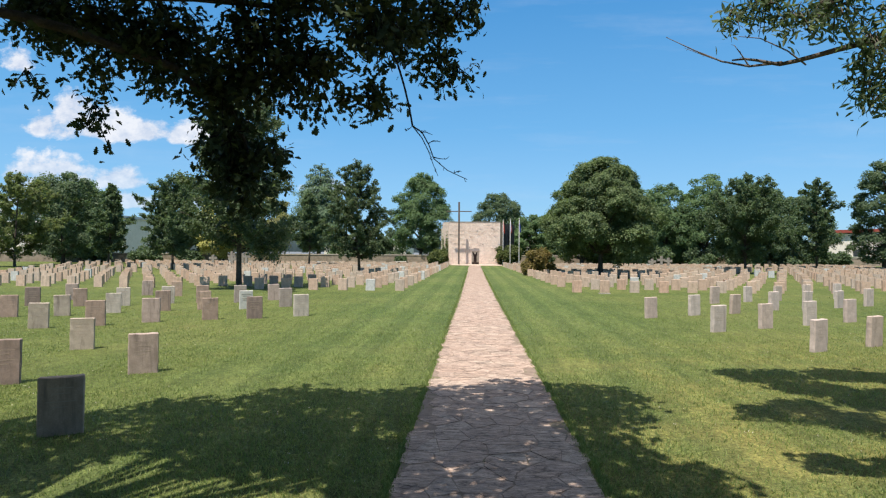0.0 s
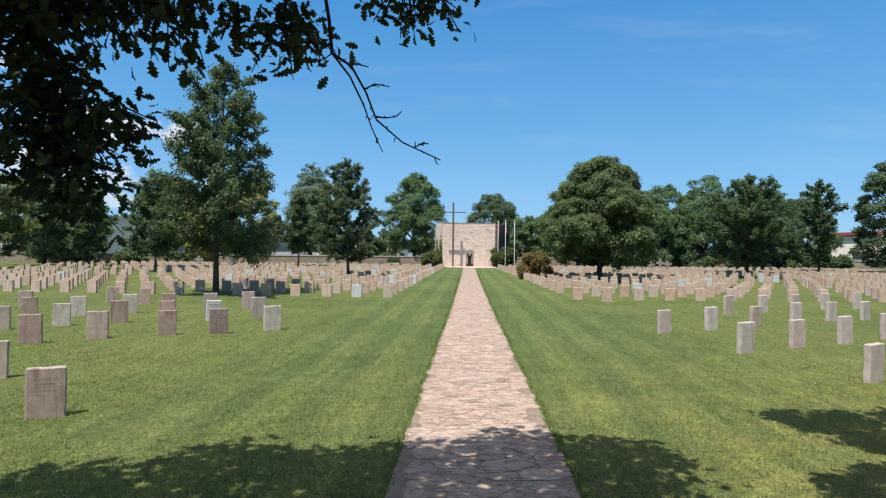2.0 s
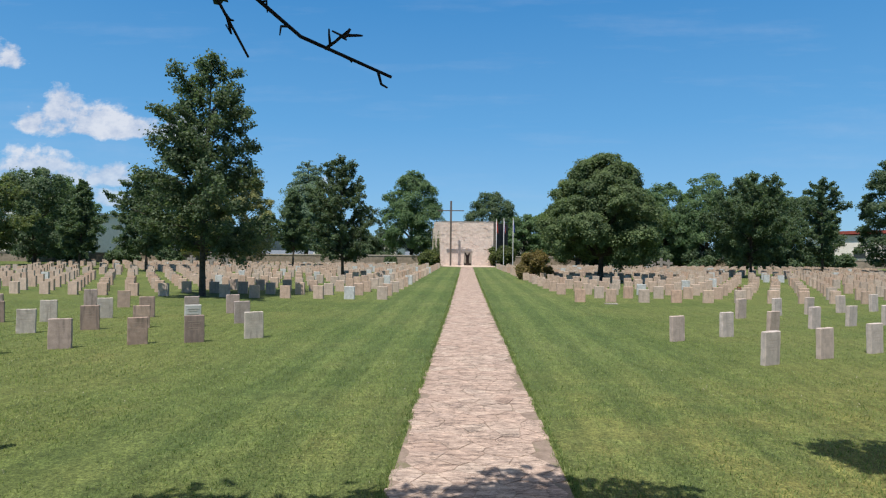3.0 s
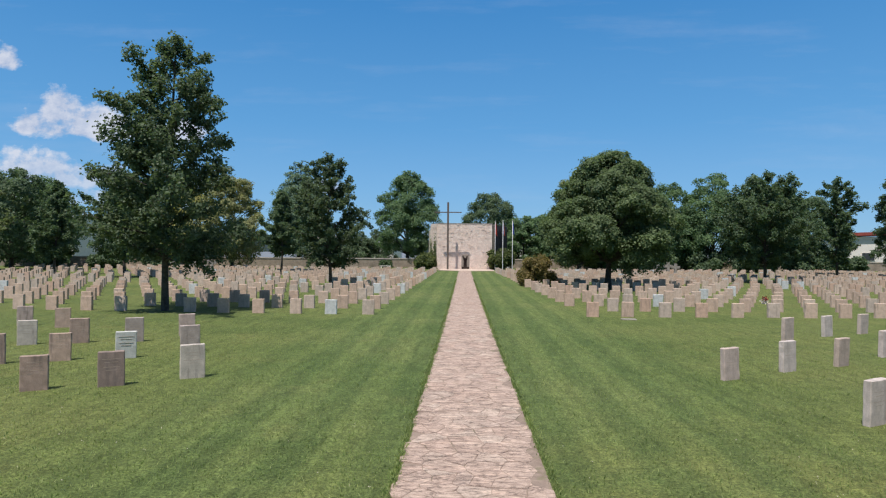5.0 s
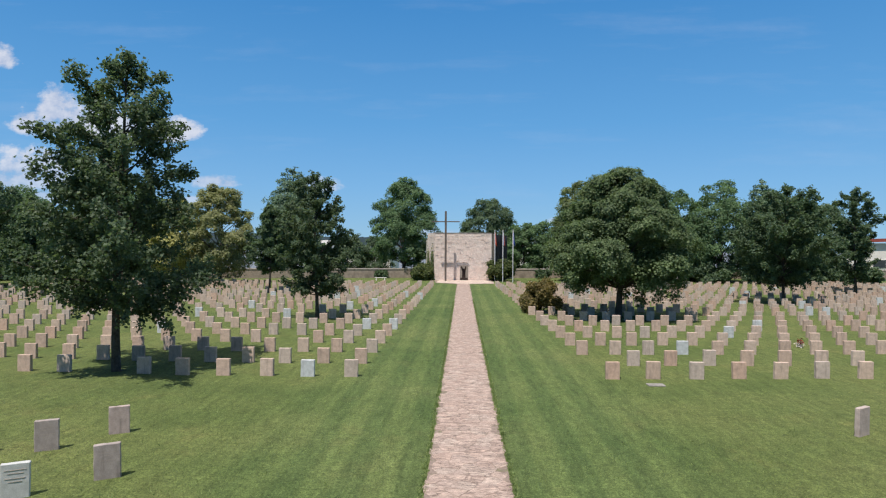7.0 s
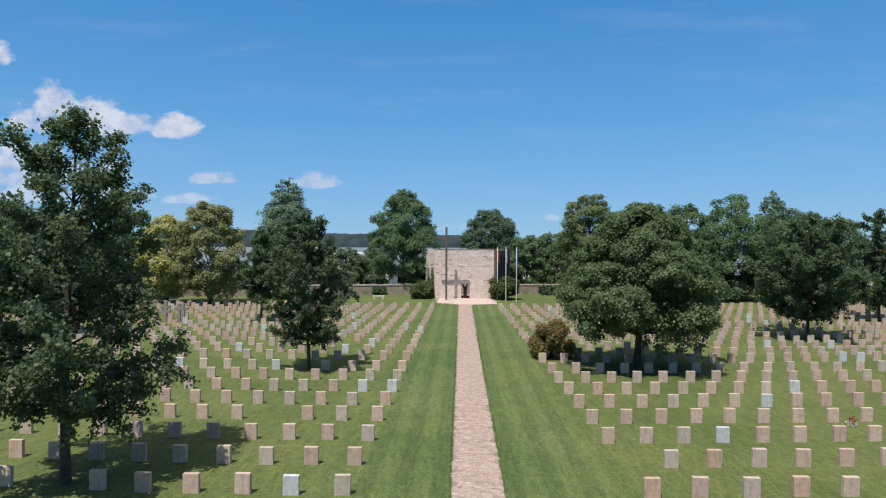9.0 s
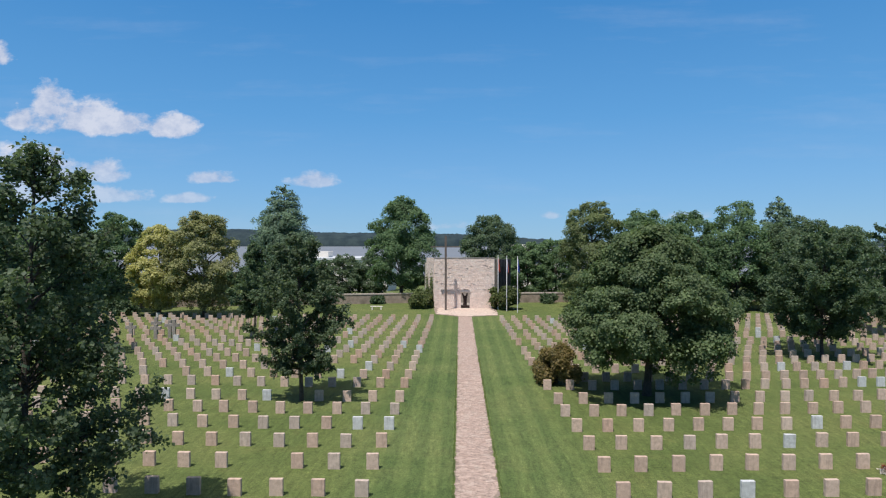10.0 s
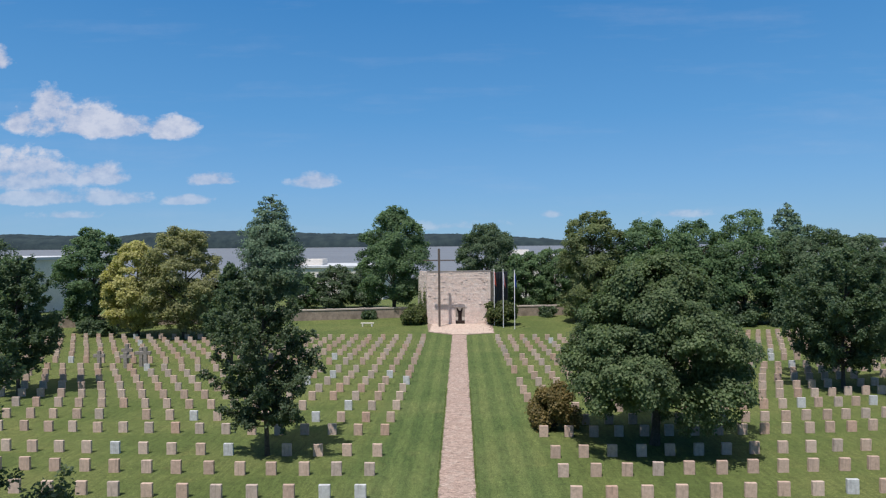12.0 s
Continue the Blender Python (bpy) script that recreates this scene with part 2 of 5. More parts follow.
L_OAK = leaf_material("oak_leaf", (0.064, 0.100, 0.064), (0.142, 0.186, 0.116))
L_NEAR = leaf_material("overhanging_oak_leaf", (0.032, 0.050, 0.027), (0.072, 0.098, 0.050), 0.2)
L_ASH = leaf_material("ash_leaf", (0.072, 0.115, 0.075), (0.175, 0.225, 0.145), 0.5)
L_MAPLE = leaf_material("maple_leaf", (0.070, 0.112, 0.057), (0.165, 0.217, 0.113))
L_DARK = leaf_material("dark_leaf", (0.0625, 0.1062, 0.0661), (0.1475, 0.2006, 0.1227))
L_MID = leaf_material("green_leaf", (0.0739, 0.1322, 0.0717), (0.1646, 0.2464, 0.1266))
L_PALE = leaf_material("pale_green_leaf", (0.1078, 0.1452, 0.0693), (0.2156, 0.253, 0.1265))
L_GOLD = leaf_material("yellow_green_leaf", (0.31, 0.30, 0.125), (0.53, 0.51, 0.24))
L_OLIVE = leaf_material("olive_leaf", (0.168, 0.182, 0.092), (0.33, 0.335, 0.175))
L_PINE = leaf_material("conifer_needles", (0.0767, 0.131, 0.0885), (0.1534, 0.223, 0.1416), 0.15)
L_RED = leaf_material("bronze_shrub_leaf", (0.110, 0.105, 0.045), (0.270, 0.210, 0.095))
L_SHRUB = leaf_material("shrub_leaf", (0.061, 0.088, 0.039), (0.154, 0.182, 0.077))
M_BARK = mottled("bark", (0.05, 0.04, 0.033), (0.13, 0.11, 0.09), 9, 0.95, 1.0, 0.03)
M_TWIG = mottled("pale_bark", (0.10, 0.08, 0.07), (0.20, 0.17, 0.15), 14, 0.9, 0.6, 0.01)
M_DEAD = mottled("dead_twig", (0.02, 0.017, 0.02), (0.05, 0.045, 0.05), 14, 0.9, 0.6, 0.01)
M_BLADE = leaf_material("grass_blade", (0.140, 0.205, 0.072), (0.275, 0.320, 0.138), 0.4)


def paving_material(name, k=1.0, split=1.0, tint=(1, 1, 1)):
    m, nt, p = material(name, 0.85)
    pick = nt.nodes.new("ShaderNodeObjectInfo").outputs["Random"]
    isle = nt.nodes.new("ShaderNodeNewGeometry").outputs["Random Per Island"]
    add = nt.nodes.new("ShaderNodeMath")
    add.operation = "ADD"
    nt.links.new(pick, add.inputs[0])
    nt.links.new(isle, add.inputs[1])
    fr = nt.nodes.new("ShaderNodeMath")
    fr.operation = "FRACT"
    nt.links.new(add.outputs[0], fr.inputs[0])
    tones = ((0.42, 0.315, 0.262), (0.45, 0.35, 0.295), (0.43, 0.325, 0.272), (0.465, 0.375, 0.318), (0.415, 0.32, 0.272))
    col = ramp(nt, fr.outputs[0], tuple((at, tuple(v * k * w for v, w in zip(c, tint))) for at, c in zip((0.0, 0.3, 0.6, 0.85, 1.0), tones)))
    col = mix(nt, 0.6, col, ramp(nt, tex(nt, 4, 6, kind="Place"), ((0.28, (0.68,) * 3), (0.72, (1.28,) * 3))), "MULTIPLY")
    col = mix(nt, 0.5, col, ramp(nt, tex(nt, 45, 4, kind="Place"), ((0.3, (0.75,) * 3), (0.7, (1.22,) * 3))), "MULTIPLY")
    nt.links.new(col, p.inputs[0])
    # split faces, layered across
    col = mix(nt, 0.7 * split, col, ramp(nt, tex(nt, 3.2, 7, (1, 4.5, 4.5), 0.7, kind="Place"), ((0.34, (0.52, 0.48, 0.46)), (0.5, (1.0,) * 3), (0.68, (1.38, 1.35, 1.3)))), "MULTIPLY")
    col = mix(nt, 0.75 * split, col, ramp(nt, tex(nt, 13, 6, (1, 3.2, 3.2), 0.75, kind="Place"), ((0.36, (0.58, 0.55, 0.54)), (0.64, (1.38, 1.36, 1.33)))), "MULTIPLY")
    nt.links.new(col, p.inputs[0])
    if split > 0.5:
        # hairline cracks running across the slabs
        for scale, deep in ((1.7, 0.40), (3.1, 0.55)):
            crack = ramp(nt, tex(nt, scale, 5, (0.75, 2.0, 2.0), 0.62, kind="Place"), ((0.482, (1.0,) * 3), (0.497, (deep,) * 3), (0.503, (deep,) * 3), (0.518, (1.0,) * 3)))
            col = mix(nt, 0.85, col, crack, "MULTIPLY")
        nt.links.new(col, p.inputs[0])
    bump(nt, p, tex(nt, 6, 8, (1, 4, 4), 0.7, kind="Place"), 0.9, 0.02)
    return m


M_PAVE = paving_material("pink_flagstone")
M_JOINT = mottled("sandy_joint", (0.20, 0.15, 0.12), (0.33, 0.255, 0.21), 8, 0.95, 0.8, 0.01, (0.12, 0.13, 0.05))
M_WALLSTONE = paving_material("pale_limestone_block", 1.80, 0.22, (0.98, 1.05, 1.10))
M_TERRACE = paving_material("pale_terrace_slab", 1.25, 0.35, (1.0, 1.03, 1.02))
M_MORTAR = mottled("pale_mortar", (0.68, 0.59, 0.51), (0.77, 0.68, 0.59), 5, 0.95)
M_SLATE = mottled("dark_slate_cladding", (0.03, 0.032, 0.04), (0.07, 0.07, 0.08), 4, 0.7)
M_CROSS = mottled("weathered_dark_oak", (0.085, 0.066, 0.056), (0.175, 0.14, 0.12), 8, 0.8)
M_BRONZE = mottled("dark_bronze", (0.03, 0.022, 0.02), (0.09, 0.06, 0.05), 10, 0.5, 0.4, 0.01, None, 0.5)
M_INSIDE = mottled("grey_plaster_interior", (0.25, 0.22, 0.20), (0.36, 0.32, 0.29), 3)
M_BASALT = mottled("grey_basalt", (0.20, 0.18, 0.16), (0.36, 0.33, 0.30), 6)
M_POLE = mottled("white_painted_metal", (0.62, 0.62, 0.62), (0.74, 0.74, 0.73), 3, 0.4, 0.1, 0.002)
M_RED = mottled("red_flag_cloth", (0.42, 0.05, 0.035), (0.55, 0.10, 0.05), 5, 0.8)
M_WHITE = mottled("white_flag_cloth", (0.6, 0.55, 0.55), (0.75, 0.7, 0.7), 5, 0.8)
M_BLUE = mottled("blue_flag_cloth", (0.025, 0.06, 0.28), (0.04, 0.09, 0.38), 5, 0.8)
M_PAINT = mottled("cream_plaster", (0.70, 0.65, 0.58), (0.80, 0.75, 0.68), 1.2)
M_RUST = mottled("rust_red_sheet", (0.24, 0.05, 0.04), (0.33, 0.08, 0.06), 1.5)
M_ROOFGREY = mottled("pale_sheet_roof", (0.5, 0.52, 0.54), (0.62, 0.64, 0.66), 0.7)
# also on the chapel's right return, where its brown stands in for shade
M_BOUND = mottled("boundary_rubble_and_shaded_return", (0.24, 0.19, 0.15), (0.38, 0.31, 0.25), 2.2, 0.95, 0.8, 0.04, (0.16, 0.13, 0.10))
M_COPING = mottled("boundary_coping", (0.40, 0.34, 0.29), (0.52, 0.45, 0.38), 2.5)
# blue of the distance haze is mixed into the woods' dark green
M_WOODS = mottled("far_woods_haze_tint", (0.010, 0.022, 0.030), (0.036, 0.056, 0.058), 0.018, 0.95, 0.5, 4.0)
M_DUSKY = mottled("window_dark", (0.03, 0.035, 0.04), (0.06, 0.065, 0.07), 2, 0.2)
M_PETAL = mottled("white_petals", (0.6, 0.5, 0.45), (0.75, 0.7, 0.6), 40)
M_PETALS = mottled("dark_red_petals", (0.2, 0.02, 0.02), (0.35, 0.05, 0.04), 40)


def water_material():
    m, nt, p = material("silty_river", 0.45)
    p.inputs["Specular IOR Level"].default_value = 0.12
    nt.links.new(ramp(nt, tex(nt, 0.004, 4, (0.3, 1, 1)), ((0.3, (0.165, 0.170, 0.178)), (0.7, (0.21, 0.215, 0.222)))), p.inputs[0])
    bump(nt, p, tex(nt, 0.35, 4), 0.9, 0.5)
    return m


M_WATER = water_material()


# ---- mesh helpers ----
def mesh_of(name, verts, faces, mat, smooth=False):
    """A mesh from an array of corners and an array of faces with equal corner counts, or lists of them."""
    me = bpy.data.meshes.new(name)
    if isinstance(faces, np.ndarray):
        n, k = faces.shape
        me.vertices.add(len(verts))
        me.vertices.foreach_set("co", np.ascontiguousarray(verts, dtype=np.float32).ravel())
        me.loops.add(n * k)
        me.loops.foreach_set("vertex_index", np.ascontiguousarray(faces, dtype=np.int32).ravel())
        me.polygons.add(n)
        me.polygons.foreach_set("loop_start", np.arange(0, n * k, k, dtype=np.int32))
        me.update(calc_edges=True)
    else:
        me.from_pydata([tuple(v) for v in verts], [], faces)
    me.materials.append(mat)
    if smooth:
        me.polygons.foreach_set("use_smooth", np.ones(len(me.polygons), dtype=bool))
    me.update()
    return me


def part(name, bm, mat, parent, label=""):
    me = bpy.data.meshes.new(name)
    bm.to_mesh(me)
    bm.free()
    me.materials.append(mat)
    return part_me(name, me, parent, label)


def part_me(name, me, parent, label=""):
    ob = new(name, me)
    ob.parent = parent
    return tagged(ob, label)


def thing(name, at, label, category, group="", kind="", turn=0.0):
    ob = new(name)
    ob.empty_display_size = 0.2
    ob.matrix_basis = pose(*at, 0, 0, turn)
    return tagged(ob, label, category, group, kind)


def box(bm, x0, x1, y0, y1, z0, z1, bevel=0.0):
    made = bmesh.ops.create_cube(bm, size=1, matrix=Matrix.LocRotScale(((x0 + x1) / 2, (y0 + y1) / 2, (z0 + z1) / 2), None, (x1 - x0, y1 - y0, z1 - z0)))
    if bevel:
        edges = {e for v in made["verts"] for e in v.link_edges}
        bmesh.ops.bevel(bm, geom=list(edges), offset=bevel, segments=2, affect="EDGES", profile=0.6)
    return made["verts"]


def boxed(name, dims, mat, parent, label="", bevel=0.02):
    bm = bmesh.new()
    box(bm, *dims, bevel)
    return part(name, bm, mat, parent, label)


def prism(bm, outline, z0, z1):
    low = [bm.verts.new((x, y, z0)) for x, y in outline]
    top = [bm.verts.new((x, y, z1)) for x, y in outline]
    n = len(outline)
    bm.faces.new(low[::-1])
    bm.faces.new(top)
    for i in range(n):
        bm.faces.new((low[i], low[(i + 1) % n], top[(i + 1) % n], top[i]))


class Tubes:
    """Collects tapered limbs into one mesh."""

    def __init__(self, sides=7):
        self.v, self.f, self.sides = [], [], sides

    def add(self, points, radii, sides=None):
        k = sides or self.sides
        rings = []
        for i, p in enumerate(points):
            p = Vector(p)
            a, b = Vector(points[max(i - 1, 0)]), Vector(points[min(i + 1, len(points) - 1)])
            d = (b - a).normalized()
            s = d.cross(Vector((0.31, 0.95, 0.07))).normalized()
            q = d.cross(s)
            base = len(self.v)
            for j in range(k):
                w = 2 * math.pi * j / k
                self.v.append(tuple(p + (s * math.cos(w) + q * math.sin(w)) * radii[i]))
            rings.append(base)
        for a, b in zip(rings, rings[1:]):
            for j in range(k):
                self.f.append((a + j, a + (j + 1) % k, b + (j + 1) % k, b + j))
        self.f.append(tuple(rings[-1] + j for j in range(k)))

    def mesh(self, name, mat):
        return mesh_of(name, self.v, self.f, mat, True)


LEAF = np.array(((0, 0, 0), (-0.46, 0.5, 0.10), (0, 1, -0.06), (0.46, 0.5, 0.10)))
LEAF_F = np.array(((0, 2, 1), (0, 3, 2)))
# lobed oak leaf: half outline, mirrored
_half = ((0, 0), (0.05, 0.10), (0.17, 0.20), (0.10, 0.30), (0.28, 0.42), (0.15, 0.52), (0.30, 0.66), (0.16, 0.74), (0.17, 0.88), (0, 1))
OAK = np.array([(0, 0, 0), (0, 0.3, 0), (0, 0.52, 0), (0, 0.74, -0.03), (0, 1, -0.1)]
               + [(s * x, y, 0.07 * x / 0.3 - (0.1 if y > 0.85 else 0)) for s in (1, -1) for x, y in _half[1:-1]])
OAK_F = np.array([f if s == 0 else f[::-1] for s in (0, 1) for f in
                  [tuple(i if i < 5 else i + 8 * s for i in t) for t in
                   ((0, 5, 6), (0, 6, 1), (6, 7, 1), (1, 7, 8), (1, 8, 2), (8, 9, 2), (2, 9, 10), (2, 10, 3), (10, 11, 3), (3, 11, 12), (3, 12, 4))]])


ASH = np.array([(0, 0, 0), (0.09, 0.22, 0.03), (0.15, 0.48, 0.04), (0.10, 0.76, 0.02), (0, 1, -0.06), (-0.10, 0.76, 0.02), (-0.15, 0.48, 0.04), (-0.09, 0.22, 0.03)])
ASH_F = np.array(((0, 1, 7), (1, 6, 7), (1, 2, 6), (2, 5, 6), (2, 3, 5), (3, 4, 5)))


def leaves(name, mat, at, out, size, rng, template=LEAF, tris=LEAF_F, droop=0.2, spread=0.9):
    """Leaves at the given places, roughly facing along out, as one mesh."""
    n = len(at)
    nrm = out + rng.normal(0, spread, (n, 3))
    nrm /= np.linalg.norm(nrm, axis=1, keepdims=True) + 1e-9
    along = rng.normal(0, 1, (n, 3)) + out * 0.1 + np.array((0, 0, -droop))
    along -= nrm * np.sum(along * nrm, axis=1, keepdims=True)
    along /= np.linalg.norm(along, axis=1, keepdims=True) + 1e-9
    side = np.cross(along, nrm)
    s = (size * rng.uniform(0.65, 1.3, n))[:, None, None]
    t = template[None]
    v = at[:, None, :] + s * (t[..., 0:1] * side[:, None] + t[..., 1:2] * along[:, None] + t[..., 2:3] * nrm[:, None])
    k = len(template)
    f = tris[None] + (np.arange(n) * k)[:, None, None]
    return mesh_of(name, v.reshape(-1, 3), f.reshape(-1, 3), mat)


def clump_points(rng, centres, radii, count, squash=0.75, shell=0.45):
    """Places on and in many clumps, more of them near the clumps' skins."""
    w = np.asarray(radii) ** 2
    pick = rng.choice(len(centres), count, p=w / w.sum())
    d = rng.normal(0, 1, (count, 3))
    d /= np.linalg.norm(d, axis=1, keepdims=True)
    r = rng.uniform(shell, 1.0, count) ** 0.6
    r *= 1 + 0.28 * rng.normal(0, 1, count) * (rng.random(count) < 0.3)
    off = d * (r * np.asarray(radii)[pick])[:, None] * np.array((1, 1, squash))
    out = d + np.array((0, 0, 0.45))
    return np.asarray(centres)[pick] + off, out


# crown outlines: share of the height of the crown, share of its widest radius
OUTLINES = {
    "round": ((0, 0.1, 0.3, 0.5, 0.7, 0.85, 0.95, 1), (0.50, 0.80, 1.0, 1.0, 0.92, 0.76, 0.55, 0.32)),
    "maple": ((0, 0.12, 0.3, 0.5, 0.65, 0.8, 0.92, 1), (0.62, 0.90, 1.0, 0.95, 0.78, 0.56, 0.42, 0.12)),
    "oval": ((0, 0.12, 0.3, 0.5, 0.7, 0.86, 1), (0.45, 0.80, 1.0, 1.0, 0.88, 0.68, 0.34)),
    "cone": ((0, 0.06, 0.2, 0.45, 0.7, 0.9, 1), (0.60, 0.92, 1.0, 0.88, 0.70, 0.42, 0.14)),
    "open": ((0, 0.10, 0.22, 0.42, 0.6, 0.76, 0.9, 1), (0.42, 0.75, 0.98, 0.90, 0.76, 0.52, 0.42, 0.14)),
    "young": ((0, 0.10, 0.22, 0.42, 0.6, 0.76, 0.9, 1), (0.50, 0.86, 1.0, 0.80, 0.58, 0.46, 0.30, 0.08)),
}


def profile(kind, u):
    return float(np.interp(u, *OUTLINES[kind]))


SPRAY = np.array(((0, 0, 0), (-0.44, 0.72, 0.08), (0.46, 0.86, -0.05)))
SPRAY_F = np.array(((0, 2, 1),))


def tree(at, height, radius, base, kind, leaf, count, size, label, seed, lobes=34, bark=None, trunk_r=None, group="", lean=0.0, ragged=0.2, template=SPRAY, tris=SPRAY_F, airy=0.0, turn=None):
    """A broadleaf or conifer: lobes round the stem, each lobe carrying tufts, each tuft its leaves."""
    rng = np.random.default_rng(seed)
    ob = thing("tree", at, label, "tree", group, turn=rng.uniform(0, 360) if turn is None else turn)
    tr = trunk_r or height * 0.019
    t = Tubes()
    top = height * (0.96 if kind == "cone" else 0.76)
    stem = [(lean * u + 0.12 * math.sin(3 * u + seed), 0.10 * math.sin(4 * u + seed * 2), u * top) for u in np.linspace(0, 1, 9)]
    t.add([(0, 0, -0.15)] + stem, [tr * 1.55] + [tr * (1.25 - 0.25 * min(1, i)) * (1 - 0.9 * (i / 8) ** 1.1) + 0.012 for i in range(9)], 9)
    tufts, way, sizes = [], [], []
    for i in range(lobes):
        u = (i + rng.random()) / lobes
        ang = i * 2.39996 + rng.uniform(-0.5, 0.5)
        wave = noise.noise((math.cos(ang) * 1.3 + seed, math.sin(ang) * 1.3, u * 2.6 + seed * 0.7))
        w = radius * profile(kind, u) * (1.0 + ragged * 1.3 * wave)
        lr = radius * rng.uniform(0.20, 0.38) * (0.55 + 0.45 * profile(kind, u))
        flat = 0.30 if kind == "cone" else rng.uniform(0.58, 0.85)
        if kind == "cone":
            lr = max(0.35, w * rng.uniform(0.42, 0.6))
        rr = max(0.0, w - lr * 0.85) * rng.uniform(1 - ragged, 1.0)
        if rng.random() < 0.14:
            rr *= 0.5
        c = np.array((lean * u + rr * math.cos(ang), rr * math.sin(ang), base + u * (height - base - lr * 0.6)))
        if kind == "cone":
            c[2] -= rr * 0.12
        z0 = min(top * 0.95, max(base * 1.05, c[2] - rr * (0.8 if kind != "cone" else 0.05)))
        k = z0 / top
        a = (lean * k, 0, z0)
        mid = tuple(p * 0.5 + q * 0.5 for p, q in zip(a, c))
        t.add([a, (mid[0], mid[1], mid[2] + rr * 0.06), tuple(c)], [tr * 0.40 * (1 - 0.6 * k), tr * 0.22, 0.012], 5)
        outward = np.array((math.cos(ang), math.sin(ang), 0.55 + 0.5 * u))
        for _ in range(15):
            d = rng.normal(0, 1, 3) + outward * 0.55
            d /= np.linalg.norm(d)
            d[2] = abs(d[2]) if rng.random() < 0.55 else d[2]
            tufts.append(c + d * lr * np.array((1, 1, flat)) * rng.uniform(0.70, 1.08))
            way.append(d * 0.7 + outward * 0.45)
            sizes.append(lr * rng.uniform(0.24, 0.46) * (1 + airy))
    part_me("trunk", t.mesh("trunk", bark or M_BARK), ob)
    tufts, way, sizes = np.array(tufts), np.array(way), np.array(sizes)
    p = sizes ** 1.7
    pick = rng.choice(len(tufts), count, p=p / p.sum())
    d = rng.normal(0, 1, (count, 3)) + way[pick] * 0.5
    d /= np.linalg.norm(d, axis=1, keepdims=True)
    r = rng.uniform(0.25, 1.0, count) ** 0.5 * np.where(rng.random(count) < 0.12, 1.35, 1.0)
    pts = tufts[pick] + d * (r * sizes[pick])[:, None] * np.array((1, 1, 0.55 if kind == "cone" else 0.8))
    out = d * 0.6 + way[pick] * 0.6 + np.array((0, 0, 0.45))
    part_me("crown", leaves("crown", leaf, pts, out, size, rng, template, tris, spread=0.62), ob)
    return ob


def oak(at, height, radius, base, leaf, count, size, label, seed, limbs=46, shape="young", group="", template=LEAF, tris=LEAF_F, turn=None, lop=(0.0, 0.0), ragged=0.45, tuft=0.065):
    """A young broadleaf whose leaves sit in small tufts along fanning branchlets."""
    rng = np.random.default_rng(seed)
    ob = thing("tree", at, label, "tree", group, turn=rng.uniform(0, 360) if turn is None else turn)
    tr = height * 0.0118
    t = Tubes()
    stem = [(0.14 * math.sin(3.1 * u + seed), 0.12 * math.sin(4 * u + seed * 2), u * height * 0.95) for u in np.linspace(0, 1, 10)]
    t.add([(0, 0, -0.15)] + stem, [tr * 1.5] + [tr * (1.12 if i == 0 else 1) * (1 - 0.92 * (i / 9)) + 0.014 for i in range(10)], 9)
    tufts, grow = [], []
    for i in range(limbs):
        u = (i + rng.random()) / limbs
        z = base * 1.02 + u * (height * 0.95 - base)
        ang = i * 2.39996 + rng.uniform(-0.45, 0.45)
        lobe = noise.noise((math.cos(ang) * 1.1 + seed * 1.7, math.sin(ang) * 1.1, u * 2.6 + seed))
        wide = radius * profile(shape, u) * rng.uniform(1.0 - 1.1 * ragged, 1.06) * (1.0 + ragged * lobe)
        wide *= 1.0 + (lop[0] * (1 - u) + lop[1] * u) * math.cos(ang)
        rise = (0.26 + 0.62 * u) * rng.uniform(0.5, 1.5)
        k = min(1, z / (height * 0.95))
        s = Vector(stem[min(9, int(k * 9))])
        s.z = max(base * 0.72, z - wide * rise)
        way = Vector((math.cos(ang), math.sin(ang), rise * 1.1))
        tip = s + way * wide
        bend = s.lerp(tip, 0.5) + Vector((0, 0, wide * 0.07 - (0.12 * wide if u < 0.25 else 0)))
        t.add([tuple(s), tuple(bend), tuple(tip)], [tr * 0.30 * (1 - 0.7 * u) + 0.012, tr * 0.16 * (1 - 0.6 * u) + 0.008, 0.006], 5)
        n = 5 + int(wide * 3.0)
        for j in range(n):
            f = 0.28 + 0.72 * (j + rng.random()) / n
            p = s.lerp(bend, f * 2) if f < 0.5 else bend.lerp(tip, f * 2 - 1)
            side = Vector(rng.normal(0, 1, 3))
            side.z = side.z * 0.95 + 0.10
            d = (way.normalized() * 0.7 + side.normalized() * 0.95).normalized()
            ln = (0.26 + 0.25 * wide * (1.25 - f)) * rng.uniform(0.5, 1.4)
            q = p + d * ln
            t.add([tuple(p), tuple(q)], [0.012, 0.004], 4)
            m = 2 + int(ln / 0.20)
            for c in range(m):
                g = (c + 0.7) / m
                tufts.append(tuple(p.lerp(q, g)))
                grow.append(tuple(d * 0.5 + Vector((0, 0, 0.7))))
    # leader tuft
    for c in range(14):
        tufts.append((stem[-1][0] + rng.normal(0, 0.1), stem[-1][1] + rng.normal(0, 0.1), height * 0.95 + rng.uniform(-0.6, 0.3)))
        grow.append((0, 0, 1))
    part_me("trunk", t.mesh("trunk", M_BARK), ob)
    pick = rng.integers(0, len(tufts), count)
    pts = np.array(tufts)[pick] + rng.normal(0, tuft + 0.008 * radius, (count, 3)) * np.array((1, 1, 0.9))
    part_me("crown", leaves("crown", leaf, pts, np.array(grow)[pick], size, rng, template, tris, spread=0.85), ob)
    return ob


